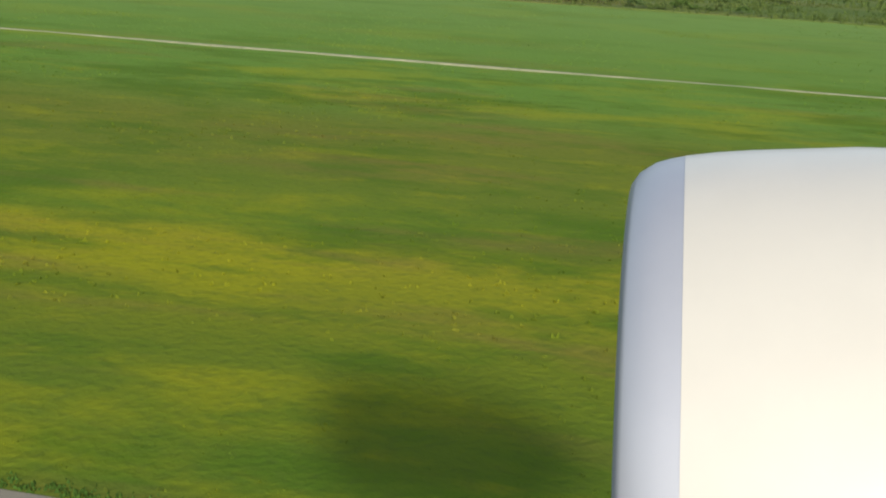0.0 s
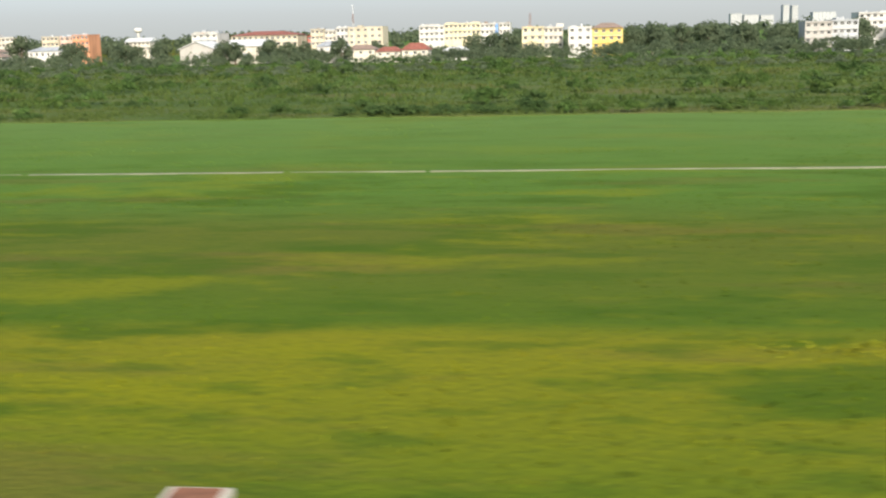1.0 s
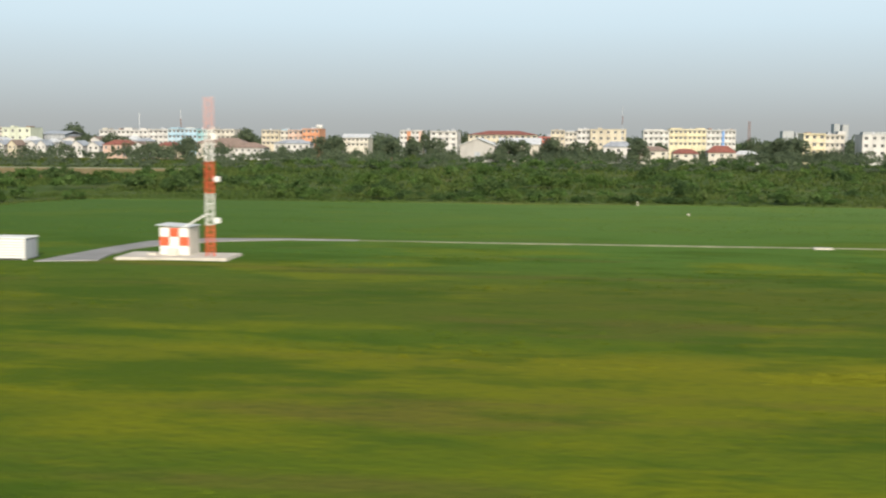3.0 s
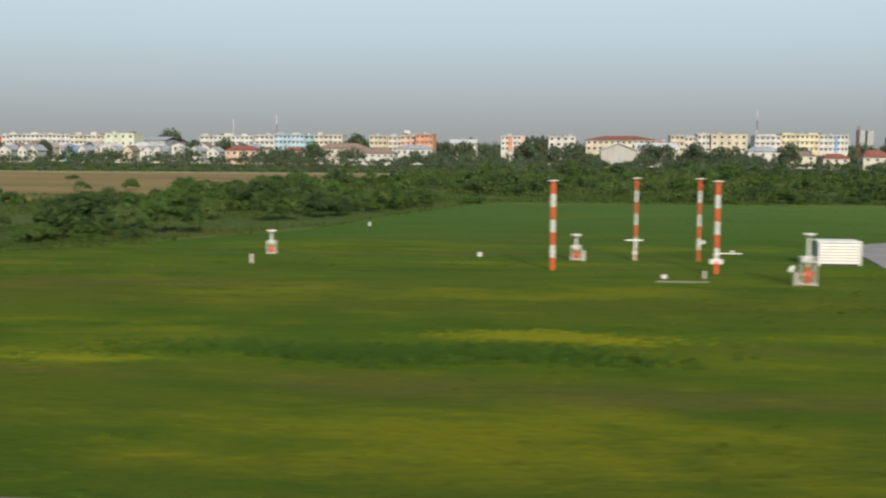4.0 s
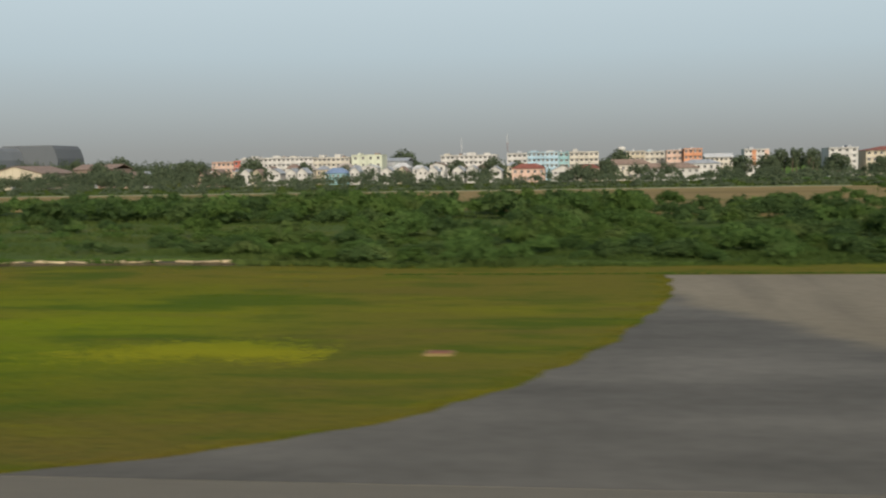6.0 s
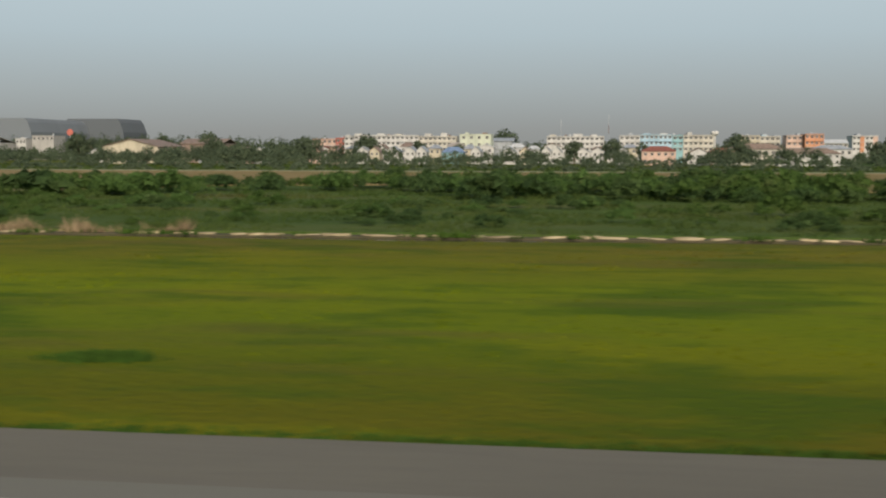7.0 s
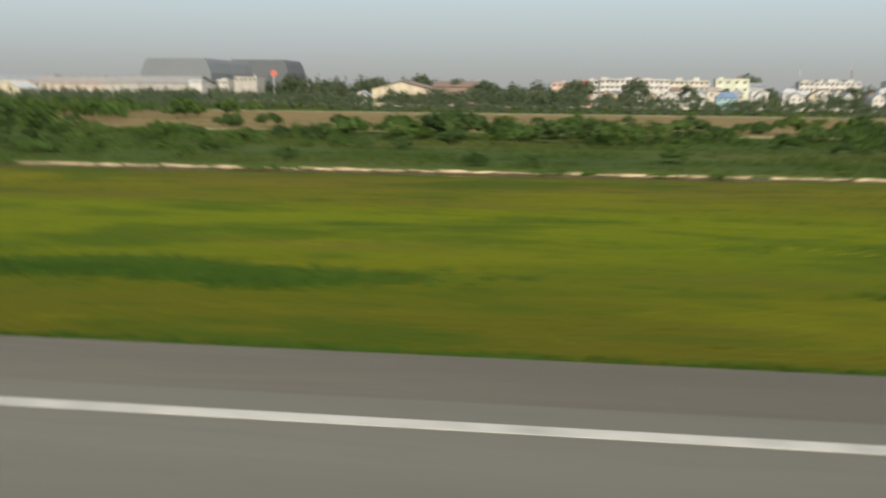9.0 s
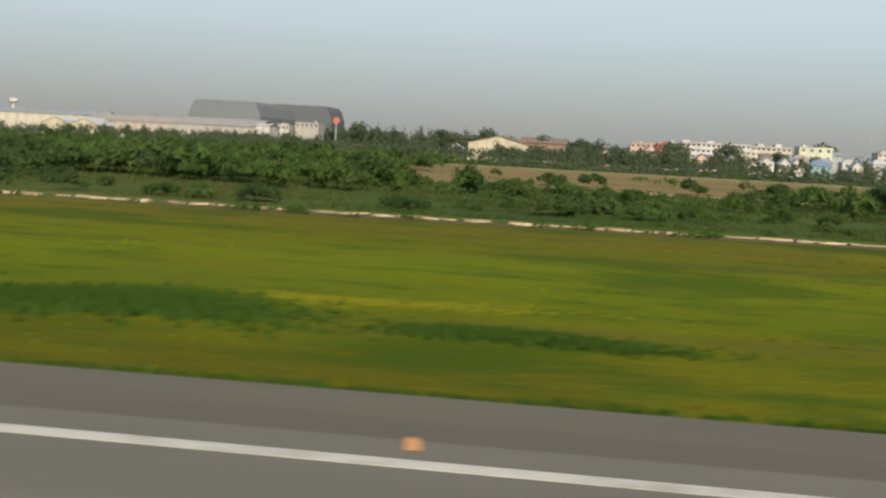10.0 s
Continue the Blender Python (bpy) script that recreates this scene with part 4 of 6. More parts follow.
def louvred_box():
    t = thing("generator_enclosure", (48.75, 51.2, 0), "white louvred steel generator enclosure standing on grass", "enclosure")
    w, d, h = 1.8, 1.3, 1.06
    # body painted grey to give the shade between the white slats
    part("body", boxed(0.03, w - 0.03, 0.03, d, 0.06, h - 0.05), M_GREYROOF, t)
    # dark box put in for the shaded gap under the body
    part("base_gap", boxed(0.06, w - 0.06, 0.05, d - 0.05, -0.1, 0.06), M_PATCH, t)
    part("lid", boxed(-0.03, w + 0.03, -0.03, d + 0.03, h - 0.05, h + 0.02, bevel=0.015), M_SIGWHITE, t)
    for i in range(7):
        z = 0.10 + i * 0.128
        bm = bmesh.new()
        v = [bm.verts.new(p) for p in ((0.05, 0.03, z + 0.10), (w - 0.05, 0.03, z + 0.10), (w - 0.05, -0.05, z + 0.02), (0.05, -0.05, z + 0.02),
                                       (0.05, 0.03, z + 0.075), (w - 0.05, 0.03, z + 0.075), (w - 0.05, -0.05, z), (0.05, -0.05, z))]
        for f in ((0, 1, 2, 3), (7, 6, 5, 4), (3, 2, 6, 7), (1, 5, 6, 2), (0, 3, 7, 4)):
            bm.faces.new([v[k] for k in f])
        part("slat", bm, M_SIGWHITE, t)
    for x in (0.0, w - 0.08):
        part("corner_post", boxed(x, x + 0.08, -0.06, 0.04, -0.1, h - 0.05, bevel=0.01), M_SIGWHITE, t)
    return t


louvred_box()


def checkered_hut():
    t = thing("equipment_hut", (56.3, 53.4, 0.13), "small equipment hut in red and white checks on concrete", "hut")
    w, d, h = 1.45, 1.5, 1.36
    part("body", boxed(0.0, w, 0.0, d, 0.0, h), M_PAD, t)
    for r in range(3):
        for c in range(3):
            cw, ch = w / 3, (h - 0.06) / 3
            red = (r + c) % 2 == 1 and r > 0
            part("wall_panel", boxed(c * cw + 0.01, (c + 1) * cw - 0.01, -0.03, 0.005, 0.03 + r * ch + 0.01, 0.03 + (r + 1) * ch - 0.01, bevel=0.006),
                 M_RED if red else M_SIGWHITE, t)
    bm = bmesh.new()
    v = [bm.verts.new(p) for p in ((-0.18, -0.12, h + 0.09), (w + 0.06, -0.12, h + 0.01), (w + 0.06, d + 0.1, h + 0.01), (-0.18, d + 0.1, h + 0.09),
                                   (-0.18, -0.12, h + 0.12), (w + 0.06, -0.12, h + 0.04), (w + 0.06, d + 0.1, h + 0.04), (-0.18, d + 0.1, h + 0.12))]
    for f in ((3, 2, 1, 0), (4, 5, 6, 7), (0, 1, 5, 4), (1, 2, 6, 5), (2, 3, 7, 6), (3, 0, 4, 7)):
        bm.faces.new([v[k] for k in f])
    part("roof", bm, M_WHITEROOF, t, "pale sheet roof")
    part("vent", boxed(-0.06, 0.0, 0.4, 0.9, 0.7, 1.05, bevel=0.01), M_GREYROOF, t)
    part("air_conditioner", boxed(0.45, 0.95, -0.32, -0.04, 0.0, 0.34, bevel=0.02), M_PAD, t, "pale outdoor cooling unit")
    part("step", boxed(-0.5, -0.1, -0.3, 0.3, -0.06, 0.12, bevel=0.01), M_PAD, t)
    return t


checkered_hut()


def lattice_mast(x, y, h, w, colours, name, label, foot=0.0, panels=(), taper=1.0):
    t = thing(name, (x, y, foot), label, "mast")
    n = len(colours)
    for i, m in enumerate(colours):
        z0, z1 = h * i / n, h * (i + 1) / n
        a, c = w / 2 * (1 - (1 - taper) * i / n), w / 2 * (1 - (1 - taper) * (i + 1) / n)
        bm = bmesh.new()
        corners = ((-1, -1), (1, -1), (1, 1), (-1, 1))
        r = max(0.019, w * 0.045)
        bays = 3
        for sx, sy in corners:
            rod(bm, (sx * a, sy * a, z0 - (0.2 if i == 0 else 0)), (sx * c, sy * c, z1), r, n=6)
        for k in range(bays):
            u0, u1 = k / bays, (k + 1) / bays
            p0, p1 = a + (c - a) * u0, a + (c - a) * u1
            zz0, zz1 = z0 + (z1 - z0) * u0, z0 + (z1 - z0) * u1
            for j in range(4):
                (sx, sy), (tx, ty) = corners[j], corners[(j + 1) % 4]
                rod(bm, (sx * p0, sy * p0, zz0), (tx * p0, ty * p0, zz0), r * 0.7, n=5)
                rod(bm, (sx * p0, sy * p0, zz0), (tx * p1, ty * p1, zz1), r * 0.6, n=5)
        part("section", bm, m, t)
    for px, pz in panels:
        part("panel_antenna", boxed(px - 0.12, px + 0.12, -0.1, 0.1, pz - 0.13, pz + 0.13, bevel=0.02), M_SIGWHITE, t)
        part("bracket", boxed(min(px, w / 2) - 0.02, max(px, w / 2), -0.03, 0.03, pz - 0.03, pz + 0.03), M_STEEL, t)
    return t


glide = lattice_mast(58.85, 53.3, 7.6, 0.32, (M_RED, M_SIGWHITE, M_RED, M_SIGWHITE, M_PALERED), "glide_path_mast",
                     "red and white lattice glide path mast beside the hut", 0.13, ((0.38, 1.72), (0.38, 3.7), (0.26, 5.7)))
part("cable_tray", rod(bmesh.new(), (-1.45, 0.1, 1.3), (-0.2, 0, 2.0), 0.04), M_SIGWHITE, glide)


def cable_pit():
    t = thing("drain_pit", (147.3, 19.9, 0), "low concrete drain pit with a rusty iron cover", "drain")
    part("kerb", boxed(-0.55, 0.55, -0.4, 0.4, -0.2, 0.13, bevel=0.02), M_PAD, t)
    part("cover", boxed(-0.42, 0.42, -0.3, 0.3, 0.131, 0.16, bevel=0.008), M_RUST, t, "rusty brown iron cover")
    return t


cable_pit()
for kx, ky, kw in ((-3.6, 41.8, 0.8), (-4.2, 26.1, 0.5), (-41.4, 25.4, 0.5)):
    t_cover = thing("cable_cover_plate", (kx, ky, 0), "flat brown cover plate lying in the grass", "cover plate", "cover plates")
    part("plate", boxed(-kw / 2, kw / 2, -0.2, 0.2, -0.1, 0.07, bevel=0.01), M_RUST, t_cover)
    part("rim", boxed(-kw / 2 - 0.08, kw / 2 + 0.08, -0.28, 0.28, -0.1, 0.055), M_DRY, t_cover)


def edge_marker(x):
    t = thing("edge_marker", (x, 11.85, 0.02), "small orange runway edge marker standing on asphalt", "marker", "runway edge markers")
    part("base", lathe(bmesh.new(), [(0.0, 0.085), (0.02, 0.085), (0.03, 0.072)], 20), M_MARKER, t)
    part("body", lathe(bmesh.new(), [(0.02, 0.072), (0.10, 0.064), (0.13, 0.042), (0.135, 0.003)], 20), M_MARKER, t, smooth=True)
    return t


for mx_ in (-130.0, -158.7, -186.9, -215.1):
    edge_marker(mx_)


# ---- the town beyond the fields ----
WINDOWS = {}


def window_meshes(w, h):
    key = (round(w, 2), round(h, 2))
    if key not in WINDOWS:
        f = bmesh.new()
        t = 0.05
        box(f, -w / 2, w / 2, -0.03, 0.05, -h / 2, -h / 2 + t)
        box(f, -w / 2, w / 2, -0.03, 0.05, h / 2 - t, h / 2)
        for x in (-w / 2, -t / 2, w / 2 - t):
            box(f, x, x + t, -0.025, 0.045, -h / 2 + t, h / 2 - t)
        WINDOWS[key] = (mesh_of("window", f, M_FRAME), mesh_of("pane", boxed(-w / 2 + t, w / 2 - t, 0.012, 0.03, -h / 2 + t, h / 2 - t), M_GLASS))
    return WINDOWS[key]


def add_window(parent, x, y, z, w, h, turn=0.0):
    fr, pn = window_meshes(w, h)
    o = part("window", fr, None, parent, at=(x, y, z))
    o.rotation_euler = (0, 0, radians(turn))
    part("pane", pn, None, o)
    return o


def facade(bm, x0, x1, z0, floors, storey, bays, ww, wh, first=0, thick=0.2, y=0.0, peak=0.0):
    """A front wall in one piece with real window holes, pointed if it has a peak; returns the hole centres."""
    bw = (x1 - x0) / bays
    xs, zs = [x0], [z0]
    for b in range(bays):
        cx = x0 + (b + 0.5) * bw
        xs += [cx - ww / 2, cx + ww / 2]
    xs.append(x1)
    for f in range(first, floors):
        s0 = z0 + (f + 0.36) * storey
        zs += [s0, s0 + wh]
    zs.append(z0 + floors * storey)
    front = [[bm.verts.new((x, y, z)) for z in zs] for x in xs]
    back = [[bm.verts.new((x, y + thick, z)) for z in zs] for x in xs]
    solid = lambda i, k: 0 <= i < len(xs) - 1 and 0 <= k < len(zs) - 1 and not (i % 2 == 1 and k % 2 == 1)
    for i in range(len(xs) - 1):
        for k in range(len(zs) - 1):
            if not solid(i, k):
                continue
            bm.faces.new((front[i][k], front[i + 1][k], front[i + 1][k + 1], front[i][k + 1]))
            bm.faces.new((back[i][k + 1], back[i + 1][k + 1], back[i + 1][k], back[i][k]))
            for di, dk, p, q in ((-1, 0, (i, k + 1), (i, k)), (1, 0, (i + 1, k), (i + 1, k + 1)), (0, -1, (i, k), (i + 1, k)), (0, 1, (i + 1, k + 1), (i, k + 1))):
                if not solid(i + di, k + dk) and not (peak and dk == 1 and k == len(zs) - 2):
                    bm.faces.new((front[p[0]][p[1]], back[p[0]][p[1]], back[q[0]][q[1]], front[q[0]][q[1]]))
    if peak:
        tf, tb = bm.verts.new(((x0 + x1) / 2, y, peak)), bm.verts.new(((x0 + x1) / 2, y + thick, peak))
        bm.faces.new([c[-1] for c in front] + [tf])
        bm.faces.new([tb] + [c[-1] for c in back[::-1]])
        bm.faces.new((front[0][-1], tf, tb, back[0][-1]))
        bm.faces.new((tf, front[-1][-1], back[-1][-1], tb))
    bmesh.ops.recalc_face_normals(bm, faces=bm.faces)
    return [(x0 + (b + 0.5) * bw, z0 + (f + 0.36) * storey + wh / 2, f, b) for f in range(first, floors) for b in range(bays)]


def block(x0, x1, y, depth, h, wall, label, floors=5, bays=0, first=2, name="apartment_building", roof="flat", roofmat=None, ledges=True,
          towers=(), group="town buildings", accent=None, zbase=-0.2, tank=False):
    """A flat-roofed block of storeys, its front to the airfield."""
    w = x1 - x0
    t = thing(name, (x0, y, 0), label, "building", group)
    bays = bays or max(2, round(w / 1.55))
    st = h / floors
    bm = bmesh.new()
    ww, wh = min(0.95, w / bays * 0.60), st * 0.44
    holes = facade(bm, 0, w, 0, floors, st, bays, ww, wh, first)
    part("front_wall", bm, wall, t)
    part("side_wall", boxed(0, 0.2, 0.2, depth, 0, h), wall, t)
    part("side_wall", boxed(w - 0.2, w, 0.2, depth, 0, h), wall, t)
    part("back_wall", boxed(0.2, w - 0.2, depth - 0.2, depth, 0, h), wall, t)
    for cx, cz, f, b in holes:
        add_window(t, cx, 0.1, cz, ww, wh)
    if ledges:
        for f in range(max(first, 1), floors):
            part("sun_shade", boxed(0.05, w - 0.05, -0.28, 0.0, f * st + st * 0.86, f * st + st * 0.92), wall if f % 2 else M_WHITE, t)
    if accent:
        for a0, a1, m in accent:
            part("colour_panel", boxed(a0, a1, -0.10, -0.004, first * st, h - 0.05), m, t)
    if roof == "flat":
        part("roof", boxed(0.2, w - 0.2, 0.2, depth - 0.2, h - 0.25, h - 0.12), roofmat or M_GREYROOF, t)
        bm = bmesh.new()
        box(bm, -0.08, w + 0.08, -0.12, 0.15, h, h + 0.16)
        box(bm, -0.08, 0.15, 0.15, depth, h, h + 0.16)
        box(bm, w - 0.15, w + 0.08, 0.15, depth, h, h + 0.16)
        part("parapet", bm, wall, t)
    else:
        rise = min(1.3, depth * 0.22)
        bm = bmesh.new()
        e = 0.35
        lo = [bm.verts.new(p) for p in ((-e, -e, h), (w + e, -e, h), (w + e, depth + e, h), (-e, depth + e, h))]
        inset = min(depth * 0.5, w * 0.3) if roof == "hip" else -e
        hi = [bm.verts.new(p) for p in ((inset, depth / 2, h + rise), (w - inset, depth / 2, h + rise))]
        for f in ((lo[0], lo[1], hi[1], hi[0]), (lo[2], lo[3], hi[0], hi[1]), (lo[1], lo[2], hi[1]), (lo[3], lo[0], hi[0]), (lo[3], lo[2], lo[1], lo[0])):
            bm.faces.new(f)
        part("roof", bm, roofmat or M_REDROOF, t)
    for a, b, up, m in towers:
        part("stair_tower", boxed(a, b, 0.3, depth * 0.6, h - 0.1, h + up), m, t)
    clutter = random.Random(round(x0 * 10))
    if roof == "flat" and group != "far towers":
        for _ in range(clutter.randint(1, 3)):
            a, up = clutter.uniform(0.08, 0.8) * w, clutter.uniform(0.35, 0.9)
            if clutter.random() < 0.5:
                part("roof_shed", boxed(a, a + clutter.uniform(0.7, 1.6), depth * 0.35, depth * 0.75, h - 0.15, h + up), clutter.choice((wall, M_GREYROOF, M_BROWNROOF)), t)
            else:
                part("roof_tank", rod(bmesh.new(), (a, depth * 0.4, h - 0.15), (a, depth * 0.4, h + up), 0.32, 0.30, 12), clutter.choice((M_STEEL, M_GREYROOF)), t)
    if tank:
        part("water_tank", rod(bmesh.new(), (w * 0.4, depth * 0.5, h - 0.1), (w * 0.4, depth * 0.5, h + 0.9), 0.45, 0.42, 14), M_STEEL, t)
    return t


def cottage(x0, x1, y, eave, ridge, wall, roofmat, label, gable=True, depth=6.0, name="house", wins=2, group="small houses"):
    """A small house; with gable, its pointed end faces the airfield."""
    w = x1 - x0
    t = thing(name, (x0, y, 0), label, "house", group)
    bm = bmesh.new()
    holes = facade(bm, 0, w, 0, 2, eave / 2, wins, min(0.85, w / wins * 0.45), eave * 0.22, 0, peak=ridge if gable else 0.0)
    part("front_wall", bm, wall, t)
    part("side_wall", boxed(0, 0.18, 0.2, depth, 0, eave), wall, t)
    part("side_wall", boxed(w - 0.18, w, 0.2, depth, 0, eave), wall, t)
    part("back_wall", boxed(0.18, w - 0.18, depth - 0.18, depth, 0, eave), wall, t)
    for cx, cz, f, b in holes:
        add_window(t, cx, 0.1, cz, min(0.85, w / wins * 0.45), eave * 0.22)
    bm = bmesh.new()
    e, th = 0.35, 0.12
    if gable:
        for s in (-1, 1):
            ex = w / 2 + s * (w / 2 + e)
            drop = eave - (ridge - eave) * e / (w / 2)
            v = [bm.verts.new(p) for p in ((w / 2, -e, ridge), (ex, -e, drop), (ex, depth + e, drop), (w / 2, depth + e, ridge))]
            u = [bm.verts.new((q.co.x, q.co.y, q.co.z + th)) for q in v]
            bm.faces.new(u)
            bm.faces.new(v[::-1])
            for i in range(4):
                bm.faces.new((v[i], v[(i + 1) % 4], u[(i + 1) % 4], u[i]))
    else:
        inset = min(w * 0.25, depth / 2)
        lo = [bm.verts.new(p) for p in ((-e, -e, eave), (w + e, -e, eave), (w + e, depth + e, eave), (-e, depth + e, eave))]
        hi = [bm.verts.new(p) for p in ((inset, depth / 2, ridge), (w - inset, depth / 2, ridge))]
        for f in ((lo[0], lo[1], hi[1], hi[0]), (lo[2], lo[3], hi[0], hi[1]), (lo[1], lo[2], hi[1]), (lo[3], lo[0], hi[0]), (lo[3], lo[2], lo[1], lo[0])):
            bm.faces.new(f)
    bmesh.ops.recalc_face_normals(bm, faces=bm.faces)
    part("roof", bm, roofmat, t)
    return t


def hall(x0, x1, y, depth, eave, ridge, wall, roofmat, label, name="warehouse", bands=0, along=True, group="industrial halls"):
    """A long hall; along: the ridge runs beside the airfield, else the gable faces it."""
    w = x1 - x0
    t = thing(name, (x0, y, 0), label, "warehouse", group)
    bm = boxed(0, w, 0, depth, -0.2, eave)
    if not along:
        v = [bm.verts.new(p) for p in ((0, 0, eave), (w, 0, eave), (w / 2, 0, ridge), (0, depth, eave), (w, depth, eave), (w / 2, depth, ridge))]
        bm.faces.new((v[0], v[1], v[2]))
        bm.faces.new((v[5], v[4], v[3]))
    part("wall", bm, wall, t)
    bm = bmesh.new()
    e = 0.5
    if along:
        prof = ((-e, eave - 0.2), (depth / 2, ridge), (depth + e, eave - 0.2))
        pts = [[(-e, a, z), (w + e, a, z)] for a, z in prof]
    else:
        prof = ((-e, eave - 0.3), (w / 2, ridge), (w + e, eave - 0.3))
        pts = [[(a, -e, z), (a, depth + e, z)] for a, z in prof]
    for k in range(2):
        a, b, c, d = pts[k][0], pts[k][1], pts[k + 1][1], pts[k + 1][0]
        v = [bm.verts.new(p) for p in (a, b, c, d)]
        u = [bm.verts.new((p[0], p[1], p[2] + 0.15)) for p in (a, b, c, d)]
        bm.faces.new(u)
        bm.faces.new(v[::-1])
        for i in range(4):
            bm.faces.new((v[i], v[(i + 1) % 4], u[(i + 1) % 4], u[i]))
    bmesh.ops.recalc_face_normals(bm, faces=bm.faces)
    part("roof", bm, roofmat, t)
    for i in range(bands):
        part("cladding_rib", boxed(w * (i + 0.5) / bands - 0.06, w * (i + 0.5) / bands + 0.06, -0.08, 0.0, 0, eave - 0.3), wall, t)
    part("door", boxed(w * 0.42, w * 0.58, -0.06, -0.004, -0.1, min(eave * 0.6, 3.0)), M_GREYROOF, t)
    return t


# apartment rows and offices
block(-156.3, -134.3, 373, 9, 9.0, M_WHITE, "long white four-storey apartment row with small windows", 5, towers=((0.3, 2.6, 0.7, M_WHITE), (8, 10.4, 0.7, M_WHITE), (14, 16, 0.5, M_IVORY)))
block(-134.2, -121.6, 373, 9, 8.7, M_IVORY, "ivory apartment row with stepped stair towers", 5, towers=((2, 4, 1.0, M_WHITE), (7.5, 9.5, 1.1, M_WHITE)))
block(-119.9, -109.6, 369, 9, 9.3, M_LIME, "pale green office block with few windows", 4, bays=4, ledges=False, name="office_building")
hall(-112.0, -103.5, 382, 14, 7.4, 8.3, M_GREYROOF, M_GREYROOF, "grey sheet-metal hall among the apartment rows", name="grey_hall", bands=6)
block(-92.0, -72.7, 385, 9, 8.8, M_WHITE, "white apartment row with stepped roofline", 5, towers=((1, 3, 0.7, M_IVORY), (9, 12, 0.9, M_WHITE), (15, 17, 0.7, M_WHITE)), tank=True)
block(-67.9, -61.3, 370, 9, 8.9, M_WHITE, "white end of an apartment row with dark windows", 5)
block(-61.2, -51.1, 370, 9.4, 9.2, M_BLUE, "pale blue apartment block with rows of windows", 5, towers=((1, 3.4, 0.5, M_BLUE), (6.3, 8.6, 0.5, M_WHITE)))
block(-51.0, -47.6, 370, 9, 8.9, M_TEAL, "narrow teal apartment block", 5)
block(-47.5, -38.1, 370, 9, 9.0, M_IVORY, "ivory apartment block with a stair tower", 5, towers=((1.2, 2.6, 1.0, M_WHITE),))
block(-29.3, -23.3, 372, 8, 8.9, M_CREAM, "cream apartment block behind low roofs", 5)
block(-23.2, -16.8, 373, 8, 8.7, M_IVORY, "ivory apartment block behind low roofs", 5, towers=((0.6, 2.0, 0.5, M_BLUE),))
block(-17.0, -12.0, 360, 8, 8.8, M_PINK, "salmon apartment block with balconies", 5)
block(-11.8, -6.2, 358, 9, 9.2, M_ORANGE, "bright orange apartment block with rows of windows", 5)
block(-3.2, 5.6, 380, 9, 6.6, M_IVORY, "low ivory building behind trees", 4, roof="gable", roofmat=M_WHITEROOF)
block(12.5, 21.0, 406, 9, 9.3, M_WHITE, "white five-storey block with orange vertical panels", 5, bays=6, accent=((2.6, 4.0, M_ORANGE), (6.9, 8.4, M_PINK)))
block(30.6, 39.0, 352, 12, 8.6, M_WHITE, "ivory school wing with open galleries", 5, bays=4, first=2)
block(42.2, 63.8, 356, 12, 7.7, M_CREAM, "long building under a dark red hipped roof", 4, bays=12, roof="hip", roofmat=M_REDROOF)
block(63.6, 67.6, 370, 8, 7.1, M_BRICK, "small brick-red building between larger blocks", 4, bays=3)
block(68.1, 72.3, 356, 9, 9.1, M_CREAM, "cream shop-house with open gallery", 5, bays=3)
block(72.4, 76.2, 356.5, 9, 8.6, M_IVORY, "ivory shop-house with a grey roof terrace", 5, bays=3, towers=((0.4, 3.2, 0.5, M_GREYROOF),))
block(76.3, 80.2, 356, 9, 9.3, M_WHITE, "white shop-house with curved parapet", 5, bays=3, towers=((0.2, 3.6, 0.4, M_WHITE),))
block(80.3, 91.3, 355, 10, 9.4, M_CREAM, "plain cream office block with few windows", 5, bays=5, ledges=False, name="office_building")
block(98.3, 106.8, 386, 9, 9.4, M_WHITE, "white end of a long apartment building", 5, towers=((0.6, 6.8, 0.5, M_WHITE),))
block(106.9, 119.0, 386, 9.4, 9.9, M_PALEYELLOW, "pale yellow middle of a long apartment building", 5, towers=((0.4, 4.0, 0.5, M_PALEYELLOW), (9.0, 11.6, 0.5, M_PALEYELLOW)))
block(119.1, 125.0, 386, 9, 9.7, M_WHITE, "white wing with blue end wall", 5, accent=((5.0, 5.9, M_DEEP),))
block(125.2, 128.9, 388, 9, 9.8, M_WHITE, "white end wing with square windows", 5, bays=3)
block(136.8, 142.6, 315, 8, 8.1, M_PALEYELLOW, "pale yellow apartment block with dark window bands", 4, bays=3, first=1)
block(142.7, 147.8, 316, 8, 7.9, M_IVORY, "unfinished ivory block with grey scaffolding", 4, bays=4, first=1, towers=((3.4, 5.4, 1.0, M_WHITE),))
block(149.5, 155.6, 304, 8, 7.8, M_WHITE, "plain white building wing with few windows", 4, bays=3, first=1, ledges=False)
block(155.7, 163.6, 304, 8, 7.4, M_YELLOW, "golden yellow building with brown roof and terrace", 4, bays=4, first=1, roof="hip", roofmat=M_BROWNROOF)
# these two walls are greyed to stand for distance haze
block(209.6, 216.4, 305, 9, 7.6, M_WEATHERED, "weathered ivory block behind trees", 4, bays=4, first=1)
block(216.5, 223.0, 306, 9, 7.9, M_HAZED_WALL, "weathered white block with grey openings", 4, bays=4, first=1, towers=((1, 3, 0.6, M_GREYROOF),))
block(228.4, 237.0, 330, 9, 9.7, M_WHITE, "white apartment block above the trees", 5, bays=5)
block(-172.4, -163.9, 380, 9, 7.9, M_PINK, "low salmon building behind trees", 4)
